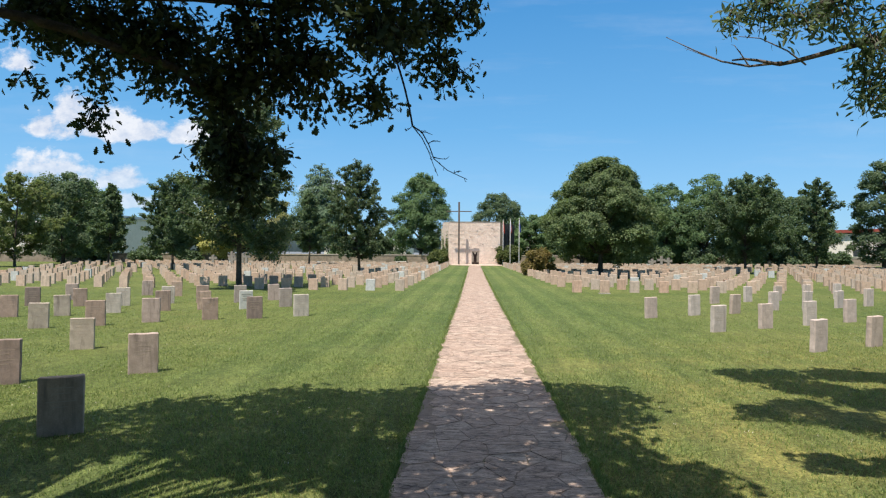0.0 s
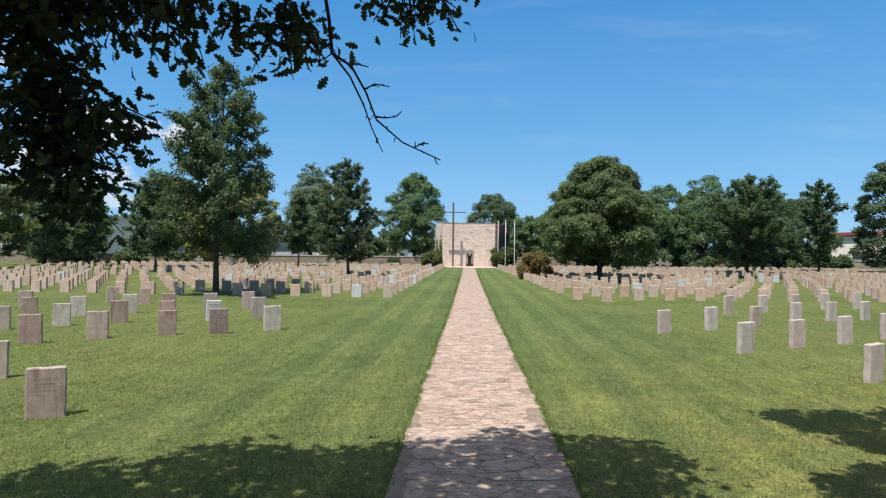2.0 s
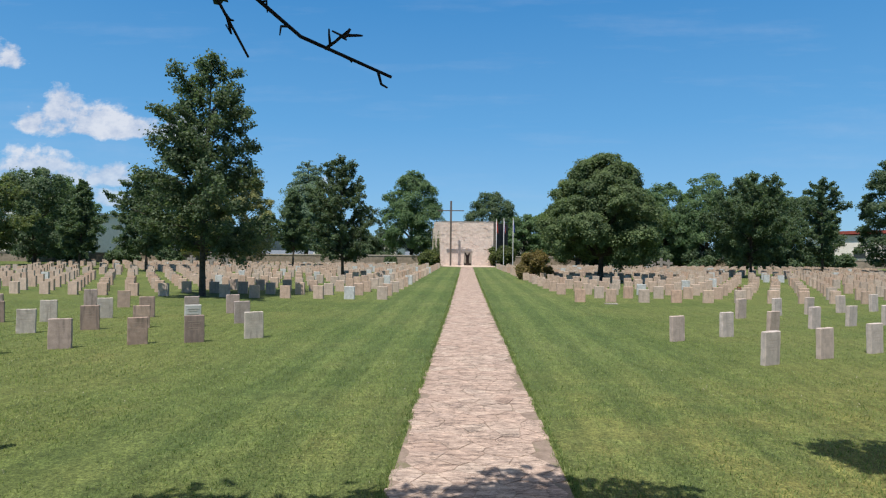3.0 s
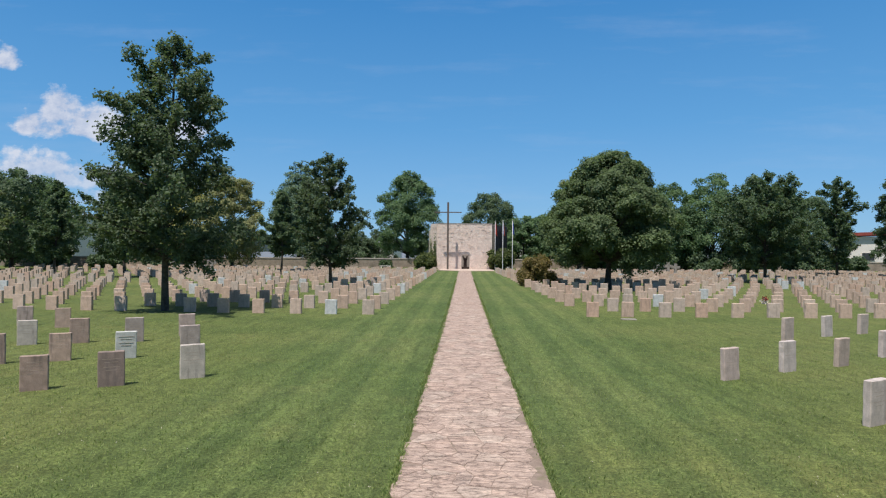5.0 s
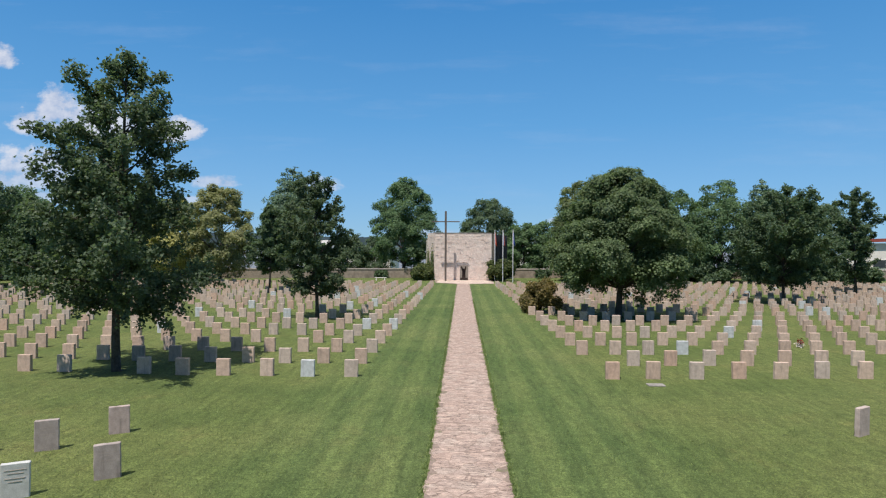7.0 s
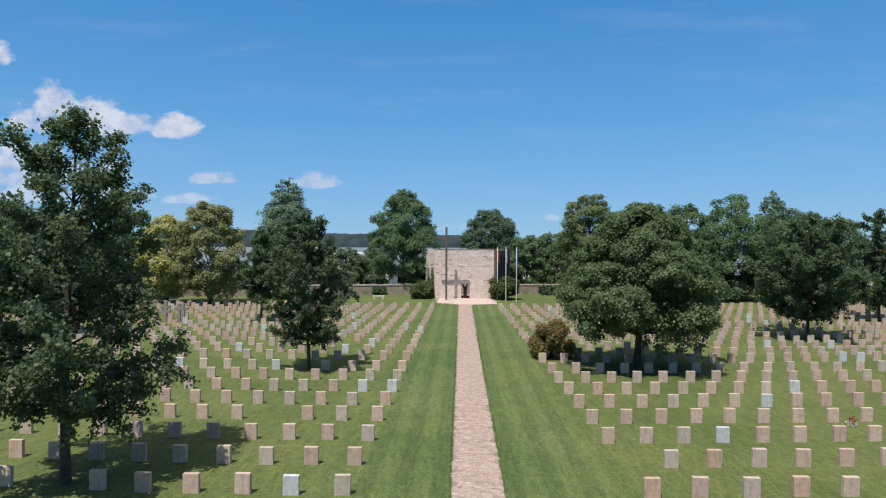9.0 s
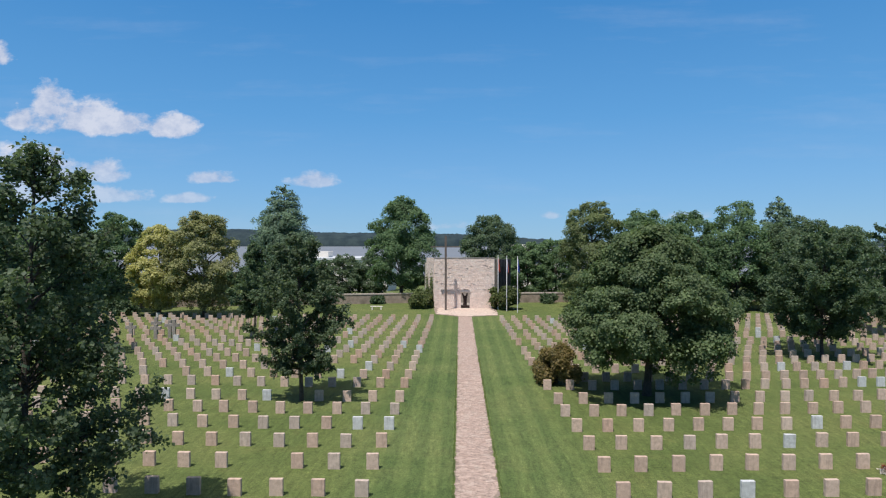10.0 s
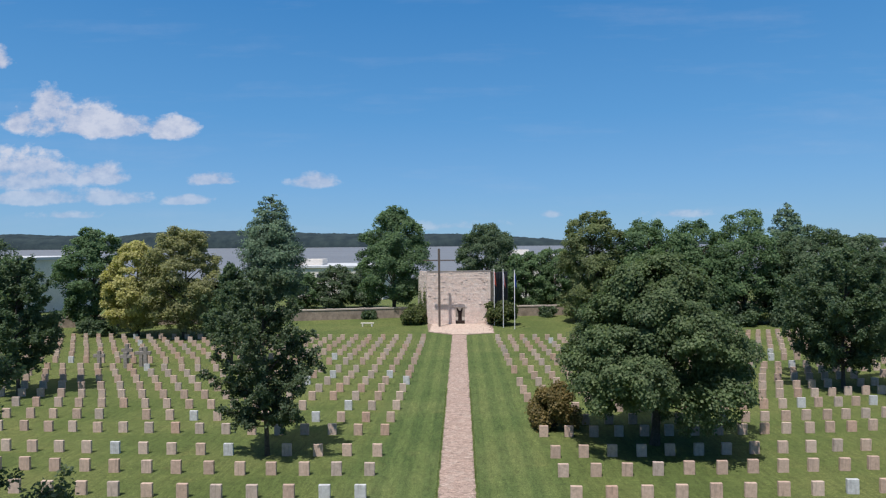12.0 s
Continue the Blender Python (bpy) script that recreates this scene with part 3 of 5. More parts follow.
# ---- ground, river, far bank ----
def land(x, y):
    d = max(0.0, y - 113)
    z = -min(9.0, d * 0.055)
    s = max(0.0, abs(x) - 90)
    return z - min(2.0, s * 0.02) * (1 if y > 113 else 0)


def ground():
    xs = [-4500, -2000, -900, -400, -200, -120, -90] + list(range(-70, 71, 10)) + [90, 120, 200, 400, 900, 2000, 4500]
    ys = [-900, -300, -120, -60] + list(range(-30, 120, 10)) + [130, 150, 180, 220, 260, 320, 500, 1200, 2600, 4700]
    v = [(x, y, land(x, y)) for y in ys for x in xs]
    n = len(xs)
    f = [(j * n + i, j * n + i + 1, (j + 1) * n + i + 1, (j + 1) * n + i) for j in range(len(ys) - 1) for i in range(n - 1)]
    tagged(new("ground", mesh_of("ground", v, f, M_LAWN)), "mown green lawn with dry yellow patches", "lawn", kind="structure")
    me = mesh_of("water", [(-4500, 262, -4), (4500, 262, -4), (4500, 4600, -4), (-4500, 4600, -4)], [(0, 1, 2, 3)], M_WATER)
    tagged(new("water", me), "wide grey silty river beyond the boundary wall", "water", kind="structure")


ground()


def far_bank():
    v, f = [], []
    n = 1400
    for i in range(n + 1):
        u = i / n
        x = -4300 + 8600 * u
        y = 3380 + 40 * noise.noise((x / 400, 0.4, 0))
        h = float(np.interp(x / y, (-1.3, -0.80, -0.70, -0.63, -0.56, -0.45, -0.3, -0.1, 0.05, 0.16, 0.3, 0.7, 1.3), (98, 92, 78, 64, 96, 104, 88, 74, 64, 34, 18, 24, 34)))
        h += 7 * noise.noise((x / 260, 1.7, 0)) + 6 * noise.noise((x / 90, 4.2, 0)) + 4 * noise.noise((x / 34, 8, 0)) + 3 * noise.noise((x / 13, 3, 0))
        for dy, z in ((0, -8), (15, h * 0.35), (90, h * 0.75), (260, h), (700, h * 0.8), (701, -10)):
            v.append((x, y + dy, z))
    for i in range(n):
        for j in range(5):
            a = i * 6 + j
            f.append((a, a + 6, a + 7, a + 1))
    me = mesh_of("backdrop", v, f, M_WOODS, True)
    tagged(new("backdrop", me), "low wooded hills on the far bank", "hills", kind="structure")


far_bank()


# ---- boundary wall ----
def boundary_wall(name, points):
    for k, (a, b) in enumerate(zip(points, points[1:])):
        d = Vector((b[0] - a[0], b[1] - a[1], 0))
        n = d.length
        ob = thing(name, (a[0], a[1], 0), "low rubble stone boundary wall with pale coping", "wall", kind="structure", turn=math.degrees(math.atan2(d.y, d.x)))
        boxed("wall_body", (0, n, -0.22, 0.22, -0.3, 1.35), M_BOUND, ob, bevel=0.03)
        m = int(n / 0.9)
        rng = random.Random(7 + k)
        bm = bmesh.new()
        for i in range(m):
            x0 = i * n / m
            h = rng.uniform(-0.02, 0.03)
            box(bm, x0 + 0.008, x0 + n / m - 0.008, -0.29, 0.29, 1.353, 1.52 + h)
        tagged(part("coping", bm, M_COPING, ob, "pale coping stones"), kind="stuff")


boundary_wall("wall_west", [(-130, 84), (-50.8, 97.4), (-17, 104.3), (-6.9, 106.6)])
boundary_wall("wall_east", [(7.4, 107.4), (40, 111), (130, 113)])


# ---- memorial chapel ----
def chapel():
    ob = thing("memorial_chapel", (0, 0, 0), "pale limestone block memorial chapel with flat top", "chapel")
    rng = random.Random(3)
    wy, top = 98.8, 6.95
    # front wall core, with the doorway left open
    bm = bmesh.new()
    for dims in ((-4.12, -0.52, wy + 0.06, wy + 0.7, 0, top - 0.05), (0.76, 4.14, wy + 0.06, wy + 0.7, 0, top - 0.05), (-0.52, 0.76, wy + 0.06, wy + 0.7, 2.24, top - 0.05)):
        box(bm, *dims)
    part("front_wall", bm, M_MORTAR, ob, "mortared pale limestone wall")
    # block courses, some of them proud of the face
    verts, faces = [], []

    def block(o, ex, ey, ez, a, b, z0, z1, dep):
        base = len(verts)
        j = [rng.uniform(-0.012, 0.012) for _ in range(8)]
        for q, (s, d, z) in enumerate(((a, 0.12, z0), (b, 0.12, z0), (b, 0.12, z1), (a, 0.12, z1), (a + 0.012, -dep, z0 + 0.01), (b - 0.012, -dep, z0 + 0.01), (b - 0.012, -dep, z1 - 0.01), (a + 0.012, -dep, z1 - 0.01))):
            s += j[q] * 0.7
            verts.append((o[0] + ex[0] * s + ey[0] * d, o[1] + ex[1] * s + ey[1] * d, z + j[q] * 0.5))
        for q in ((4, 5, 6, 7), (0, 4, 7, 3), (5, 1, 2, 6), (7, 6, 2, 3), (0, 1, 5, 4)):
            faces.append(tuple(base + i for i in q))

    def courses(o, end, hole=None):
        d = Vector((end[0] - o[0], end[1] - o[1]))
        n = d.length
        ex = d / n
        ey = Vector((-ex.y, ex.x))
        z = 0.0
        while z < top - 0.05:
            h = min(rng.choice((0.14, 0.17, 0.20, 0.25)), top - z)
            x = 0.0
            while x < n - 0.02:
                w = rng.uniform(0.22, 0.62)
                if n - x - w < 0.25:
                    w = n - x
                a, b = x + 0.006, x + w - 0.006
                dep = rng.uniform(0.045, 0.06)
                if z > 2.6 and w < 0.45 and rng.random() < 0.22:
                    dep = rng.uniform(0.085, 0.12)
                if hole and b > hole[0] and a < hole[1] and z < hole[2]:
                    if a < hole[0] - 0.1:
                        block(o, ex, ey, None, a, hole[0], z + 0.005, z + h - 0.005, dep)
                    if b > hole[1] + 0.1:
                        block(o, ex, ey, None, hole[1], b, z + 0.005, z + h - 0.005, dep)
                else:
                    block(o, ex, ey, None, a, b, z + 0.005, z + h - 0.005, dep)
                x += w
            z += h
    courses((-4.12, wy + 0.06), (4.14, wy + 0.06), (4.12 - 0.52, 4.12 + 0.76, 2.24))
    courses((-5.35, 101.4), (-4.16, wy + 0.08))
    tagged(part_me("stonework", mesh_of("stonework", verts, faces, M_WALLSTONE), ob, "pale pink limestone blocks, some jutting out"), kind="stuff")
    # first return: end of the pale wall, coloured brown to imitate its shaded side
    for name, line, mat, lab in (("side_wall", ((4.14, wy + 0.08), (4.55, wy + 0.5), (4.4, wy + 0.9), (4.0, wy + 0.72)), M_BOUND, "stone return with its shade put into the brown colour"),
                                 ("side_wall", ((4.58, wy + 0.5), (6.7, 103.0), (6.4, 103.3), (4.4, wy + 0.95)), M_SLATE, "dark vertical slate cladding"),
                                 ("side_wall", ((-4.15, wy + 0.12), (-5.33, 101.45), (-5.0, 101.6), (-4.0, wy + 0.7)), M_MORTAR, "pale limestone return wall"),
                                 ("rear_wall", ((-5.33, 101.5), (-6.0, 107.0), (6.7, 107.0), (6.7, 103.05), (6.4, 103.4), (6.4, 106.7), (-5.7, 106.7), (-5.0, 101.7)), M_MORTAR, "")):
        bm = bmesh.new()
        prism(bm, line, 0, top - (0.9 if name == "rear_wall" else 0.25 if mat is M_SLATE else 0.08))
        bmesh.ops.recalc_face_normals(bm, faces=bm.faces)
        part(name, bm, mat, ob, lab)
    bm = bmesh.new()
    d = Vector((6.7 - 4.58, 103.0 - wy - 0.5, 0))
    for i in range(9):
        q = Vector((4.58, wy + 0.5, 0)) + d * ((i + 0.5) / 9)
        vs = box(bm, -0.03, 0.03, -0.05, 0.02, 0, top - 0.22)
        bmesh.ops.transform(bm, verts=vs, matrix=pose(q.x + 0.02, q.y - 0.02, 0, 0, 0, math.degrees(math.atan2(d.y, d.x))))
    part("cladding_batten", bm, M_SLATE, ob)
    boxed("coping", (-4.2, 4.2, wy - 0.04, wy + 0.74, top - 0.045, top + 0.05), M_BASALT, ob, "thin weathered grey coping", bevel=0.01)
    # doorway: jambs, sill, pale chamber behind
    boxed("door_jamb", (-0.56, -0.50, wy - 0.02, wy + 0.72, 0.02, 2.24), M_WALLSTONE, ob, bevel=0.008)
    boxed("door_jamb", (0.74, 0.80, wy - 0.02, wy + 0.72, 0.02, 2.24), M_WALLSTONE, ob, bevel=0.008)
    boxed("lintel", (-0.75, 0.98, wy - 0.03, wy + 0.6, 2.245, 2.5), M_WALLSTONE, ob, bevel=0.01)
    boxed("court_back", (-4.6, 5.6, 106.2, 106.6, 0, 5.6), M_INSIDE, ob, "pale plastered court wall")
    boxed("court_floor", (-3.9, 3.9, wy + 0.72, 106.2, 0, 0.06), M_INSIDE, ob, "pale paved court floor")
    boxed("altar_step", (-0.46, 0.70, wy + 0.35, wy + 1.0, 0.0, 0.36), M_BRONZE, ob, "dark stone plinth")


chapel()


def sculpture():
    # two leaning standing forms in the doorway, one plain mesh
    t = Tubes(10)
    y = 99.45
    t.add([(0.02, y, 0.37), (0.04, y, 0.9), (0.0, y, 1.35), (-0.16, y, 1.7), (-0.30, y, 2.05)], [0.22, 0.2, 0.17, 0.12, 0.09])
    t.add([(0.16, y + 0.05, 0.37), (0.14, y + 0.05, 0.95), (0.2, y, 1.4), (0.32, y, 1.75), (0.38, y, 2.05)], [0.2, 0.19, 0.16, 0.12, 0.08])
    t.add([(0.05, y - 0.05, 1.3), (0.06, y - 0.05, 1.55), (0.06, y - 0.05, 1.72)], [0.12, 0.13, 0.06])
    tagged(new("bronze_sculpture", t.mesh("bronze_sculpture", M_BRONZE)), "dark bronze sculpture with raised forms in the doorway", "sculpture")


sculpture()


def tall_cross():
    ob = thing("memorial_cross", (-2.52, 96.25, 0), "tall slim dark timber memorial cross on the terrace", "cross")
    boxed("post", (-0.14, 0.14, -0.14, 0.14, -0.1, 9.98), M_CROSS, ob, bevel=0.02)
    boxed("arm", (-2.0, -0.142, -0.12, 0.12, 8.42, 8.56), M_CROSS, ob, bevel=0.02)
    boxed("arm", (0.142, 2.0, -0.12, 0.12, 8.42, 8.56), M_CROSS, ob, bevel=0.02)


tall_cross()


def flagpole(x, y, mats, label):
    ob = thing("flagpole", (x, y, 0), label, "flagpole", "flagpoles beside the chapel")
    t = Tubes(8)
    t.add([(0, 0, -0.1), (0, 0, 3), (0, 0, 7.2)], [0.06, 0.05, 0.035])
    part_me("pole", t.mesh("pole", M_POLE), ob)
    bm = bmesh.new()
    bmesh.ops.create_uvsphere(bm, u_segments=10, v_segments=6, radius=0.07, matrix=Matrix.Translation((0, 0, 7.24)))
    part("finial", bm, M_POLE, ob)
    # limp cloth hanging in folds
    v, f = [], []
    rows, cols = 9, 10
    for i in range(rows):
        for j in range(cols):
            u, w = j / (cols - 1), i / (rows - 1)
            v.append((0.05 + 0.24 * u * (0.35 + 0.65 * w), 0.09 * math.sin(u * 9 + w * 2) * (0.4 + w), 7.0 - 1.75 * w - 0.35 * u * (1 - 0.3 * w)))
    for i in range(rows - 1):
        for j in range(cols - 1):
            a = i * cols + j
            f.append((a, a + 1, a + cols + 1, a + cols))
    me = mesh_of("flag", v, f, mats[0], True)
    for m in mats[1:]:
        me.materials.append(m)
    if len(mats) > 1:
        for i, p in enumerate(me.polygons):
            p.material_index = min(len(mats) - 1, (i % (cols - 1)) * len(mats) // (cols - 1))
    fl = part_me("flag", me, ob, "limp hanging flag")
    sol = fl.modifiers.new("cloth", "SOLIDIFY")
    sol.thickness = 0.006


flagpole(4.51, 96.97, [M_RED], "slim white flagpole with a limp red flag")
flagpole(5.55, 95.35, [M_BLUE, M_WHITE, M_RED], "slim white flagpole with a limp tricolour flag")
flagpole(6.83, 93.8, [M_BLUE], "slim white flagpole with a limp blue flag")


def bench():
    ob = thing("bench", (-11.9, 97.0, 0), "small white slab bench on the lawn", "bench")
    boxed("seat", (-0.85, 0.85, -0.2, 0.2, 0.38, 0.46), M_PAINT, ob)
    for x in (-0.6, 0.6):
        boxed("leg", (x - 0.08, x + 0.08, -0.17, 0.17, -0.02, 0.38), M_PAINT, ob)


bench()


# ---- buildings beyond the wall ----
def white_house():
    ob = thing("white_building", (67.5, 119, 0), "cream-plastered building with a rust-red roof edge", "building", turn=-12)
    boxed("wall", (0, 34, 0, 12, -2, 6.0), M_PAINT, ob)
    bm = bmesh.new()
    vs = box(bm, -0.8, 34.8, -0.7, 12.6, 6.02, 6.6)
    for v in vs:
        v.co.z += max(0, v.co.x) * 0.035
    part("roof", bm, M_RUST, ob, "rust-red sheet roof edge")
    for x in (4, 11, 18):
        w = boxed("window", (x, x + 2.2, -0.06, 0.1, 1.6, 3.2), M_PAINT, ob)
        boxed("pane", (x + 0.12, x + 2.08, -0.1, -0.064, 1.72, 3.08), M_DUSKY, w, bevel=0)


white_house()


def riverside_shed(x0, x1, y, top, label):
    ob = thing("riverside_building", (x0, y, land(x0, y)), label, "building")
    h = top - land(x0, y)
    n = x1 - x0
    boxed("wall", (0, n, 0, 22, -1, h), M_PAINT, ob)
    boxed("roof", (-0.4, n + 0.4, -0.4, 22.4, h + 0.004, h + 0.5), M_ROOFGREY, ob, "pale sheet roof")
    for i in range(int(n / 5)):
        w = boxed("window", (1.5 + i * 5, 4.6 + i * 5, -0.08, 0.1, h - 3.0, h - 1.4), M_ROOFGREY, ob)
        boxed("pane", (1.65 + i * 5, 4.45 + i * 5, -0.12, -0.084, h - 2.85, h - 1.55), M_DUSKY, w, bevel=0)
    boxed("plant_room", (n * 0.03, n * 0.03 + 6, 6, 12, h + 0.5, h + 2.0), M_PAINT, ob)


riverside_shed(-42, -19, 168, 4.9, "low white riverside building with a pale flat roof")
riverside_shed(-108, -71, 114, 8.4, "long grey warehouse beyond the trees")
riverside_shed(12, 26, 175, 6.8, "low white riverside hall with a pale roof")


# ---- trees ----
OAKS = "young oaks among the graves"
oak((-12.64, 31.7, 0), 11.9, 4.5, 2.3, L_OAK, 50000, 0.125, "young oak with a pointed open crown on the lawn", 11, 66, "open", group=OAKS, turn=0, lop=(-0.06, -0.26), ragged=0.42, tuft=0.07)
oak((-9.69, 49.25, 0), 9.6, 3.0, 1.6, L_OAK, 42000, 0.125, "young oak with a narrow crown among headstones", 12, 60, "oval", group=OAKS, tuft=0.05)
tree((10.29, 50.9, 0), 9.9, 5.0, 1.9, "maple", L_MAPLE, 125000, 0.14, "broad dense round maple shading the headstones", 13, 60, trunk_r=0.22, ragged=0.22, template=LEAF, tris=LEAF_F, lean=0.2, turn=0)
oak((-31.6, 61.6, 0), 10.2, 3.4, 2.0, L_DARK, 40000, 0.16, "dark young oak among headstones", 14, 54, "oval", group=OAKS)
oak((-40.5, 65, 0), 9.4, 3.0, 1.8, L_DARK, 24000, 0.18, "dark young oak near the edge of the graves", 15, 44, group=OAKS)
oak((-19.9, 71.3, 0), 9.2, 2.9, 2.4, L_DARK, 26000, 0.18, "slim dark oak among far headstones", 16, 44, group=OAKS)
oak((27.6, 63.0, 0), 10.2, 5.0, 2.0, L_DARK, 62000, 0.16, "dark spreading oak over shaded headstones", 17, 66, "oval", group=OAKS)
EDGE = "trees along the boundary"
for x, y, h, r, b, kind, leaf, n, sz, seed, lab in (
        (-31.8, 88.5, 11.9, 4.7, 1.2, "oval", L_OLIVE, 42000, 0.24, 21, "olive-green flowering tree by the wall"),
        (-38.0, 89.5, 10.5, 3.4, 1.0, "oval", L_GOLD, 30000, 0.24, 22, "bright yellow-green tree by the wall"),
        (-45.3, 93, 12.2, 3.9, 1.5, "round", L_MID, 34000, 0.26, 23, "round green tree by the wall"),
        (-55, 78, 11.5, 5.2, 1.2, "round", L_DARK, 30000, 0.27, 24, "dark round tree at the lawn's edge"),
        (-62, 92, 12.0, 5.5, 1.0, "round", L_MID, 30000, 0.28, 25, "broad green tree by the wall"),
        (-52, 66, 11.0, 4.6, 1.6, "young", L_PALE, 26000, 0.24, 26, "pale green tree at the lawn's edge"),
        (-29.0, 112, 17.6, 4.9, 2.5, "cone", L_PINE, 52000, 0.26, 27, "tall blue-green conifer behind the wall"),
        (-9.8, 110, 15.2, 5.6, 2.0, "oval", L_MID, 50000, 0.27, 28, "tall round lime tree beside the chapel"),
        (5.0, 124, 13.6, 5.6, 1.5, "round", L_DARK, 40000, 0.29, 29, "round tree behind the chapel"),
        (10.5, 116, 8.8, 4.2, 0.4, "round", L_MID, 26000, 0.27, 30, "fresh green tree behind the wall"),
        (15.5, 118, 9.4, 4.6, 0.4, "round", L_MID, 26000, 0.28, 31, "green tree behind the wall"),
        (17.4, 99, 13.9, 5.0, 0.8, "oval", L_PALE, 44000, 0.25, 32, "pale green tall tree by the wall"),
        (25.0, 100, 12.8, 5.0, 0.4, "round", L_MID, 38000, 0.27, 33, "round green tree by the wall"),
        (31.5, 101, 12.4, 5.4, 0.4, "round", L_MID, 38000, 0.27, 34, "green leafy boundary tree"),
        (37.2, 99, 13.9, 5.0, 0.8, "oval", L_MID, 30000, 0.26, 35, "airy tall tree by the wall"),
        (48.5, 110, 15.4, 3.6, 2.0, "cone", L_PINE, 26000, 0.28, 36, "layered conifer above the boundary trees"),
        (44.0, 96, 11.6, 5.4, 0.4, "round", L_DARK, 38000, 0.27, 37, "dark dense boundary tree"),
        (51.5, 99, 10.6, 4.8, 0.4, "round", L_DARK, 28000, 0.28, 46, "low dark boundary tree by the wall"),
        (22.0, 105, 8.6, 4.2, 0.3, "round", L_MID, 16000, 0.28, 47, "low green tree by the wall"),
        (35.0, 106, 9.0, 4.8, 0.3, "round", L_DARK, 18000, 0.28, 48, "low dark tree by the wall"),
        (41.2, 75, 11.4, 3.1, 1.6, "young", L_DARK, 22000, 0.22, 38, "slim dark tree at the lawn's edge"),
        (45.9, 70, 12.0, 3.4, 1.2, "oval", L_DARK, 26000, 0.25, 39, "dark round tree at the lawn's edge"),
        (-22.5, 128, 7.2, 3.4, 0.2, "round", L_DARK, 16000, 0.28, 41, "dark shrubby tree behind the wall"),
        (-17.5, 130, 7.4, 3.4, 0.2, "round", L_DARK, 16000, 0.28, 42, "dark shrubby tree behind the wall"),
        (-27.5, 127, 6.0, 3.0, 0.2, "round", L_MID, 12000, 0.28, 43, "shrubby tree behind the wall"),
        (-70, 104, 12, 6.0, 0.8, "round", L_DARK, 22000, 0.32, 44, "dark leafy tree behind the wall")):
    if kind == "young":
        oak((x, y, land(x, y)), h, r, b, leaf, n, sz, lab, seed, 46, "oval", group=EDGE, template=SPRAY, tris=SPRAY_F)
    else:
        tree((x, y, land(x, y)), h * 1.06, r * 1.03, b, kind, leaf, n, sz, lab, seed, 70 if kind == "cone" else 40, group=EDGE, airy=0.25)


# unseen row added behind the camera's start, blocks sky light from the rear
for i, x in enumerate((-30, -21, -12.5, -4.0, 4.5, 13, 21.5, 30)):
    tree((x, -12.5 - 2.0 * (i % 2), 0), 10.5 + 0.7 * (i % 3), 5.2, 0.5, "round", L_DARK, 10000, 0.5, "unseen dark tree added behind the start to block sky light", 140 + i, 24, group="trees by the entrance")


def shrub(at, r, h, leaf, n, size, label, seed):
    rng = np.random.default_rng(seed)
    ob = thing("shrub", at, label, "shrub")
    t = Tubes(5)
    cs, rs = [], []
    for i in range(22):
        a, w = i * 2.4, r * math.sqrt(rng.random()) * 0.75
        z = h * rng.uniform(0.12, 0.80) * (1 - 0.35 * (w / r) ** 2)
        cs.append((w * math.cos(a), w * math.sin(a), z))
        rs.append(r * rng.uniform(0.24, 0.38))
        t.add([(0.1 * math.cos(a), 0.1 * math.sin(a), -0.05), (w * 0.4 * math.cos(a), w * 0.4 * math.sin(a), z * 0.6), cs[-1]], [0.04, 0.025, 0.008], 5)
    part_me("stems", t.mesh("stems", M_BARK), ob)
    pts, out = clump_points(rng, np.array(cs), np.array(rs), n, 0.9)
    pts[:, 2] = np.maximum(pts[:, 2], 0.05)
    part_me("foliage", leaves("foliage", leaf, pts, out, size, rng), ob)


shrub((5.45, 54.0, 0), 1.7, 2.9, L_RED, 14000, 0.14, "bronze-green shrub beside the maple", 51)
shrub((-6.2, 98.9, 0), 1.9, 3.1, L_SHRUB, 9000, 0.28, "green shrub against the chapel", 52)
shrub((5.5, 97.6, 0), 2.1, 3.7, L_SHRUB, 9000, 0.28, "green shrub behind the flagpoles", 53)
shrub((12.6, 106.3, 0), 1.3, 1.7, L_DARK, 4000, 0.26, "dark shrub at the boundary wall", 54)
for i, (x, y, r, h) in enumerate(((24, 96, 2.4, 2.6), (29, 97, 2.6, 3.0), (35, 96.5, 2.8, 3.2), (41, 95, 2.6, 2.8), (48, 94, 2.8, 3.2), (53, 92, 2.4, 2.6), (-43, 90, 2.2, 2.2), (-49, 88, 2.6, 2.8), (-56, 86, 2.6, 3.0))):
    shrub((x, y, 0), r, h, L_DARK, 5000, 0.3, "dark shrub in the boundary planting", 61 + i)
shrub((-13.0, 105.0, 0), 1.2, 1.3, L_DARK, 4000, 0.26, "dark shrub at the boundary wall", 55)


def ivy():
    rng = np.random.default_rng(60)
    n = 2200
    u = rng.random(n)
    z = rng.random(n) ** 1.5 * 6.0
    keep = np.sin(u * 9) * 1.2 + 3.2 + rng.normal(0, 0.8, n) > z
    u, z = u[keep], z[keep]
    pts = np.stack([-4.3 - 1.05 * u - 0.1, 99.0 + 2.3 * u - 0.05, z], 1)
    me = leaves("ivy", L_PALE, pts, np.tile((-0.9, -0.45, 0.2), (len(pts), 1)), 0.2, rng, spread=0.4)
    tagged(new("ivy", me), "green ivy climbing the chapel's return wall", "ivy", kind="stuff")


ivy()


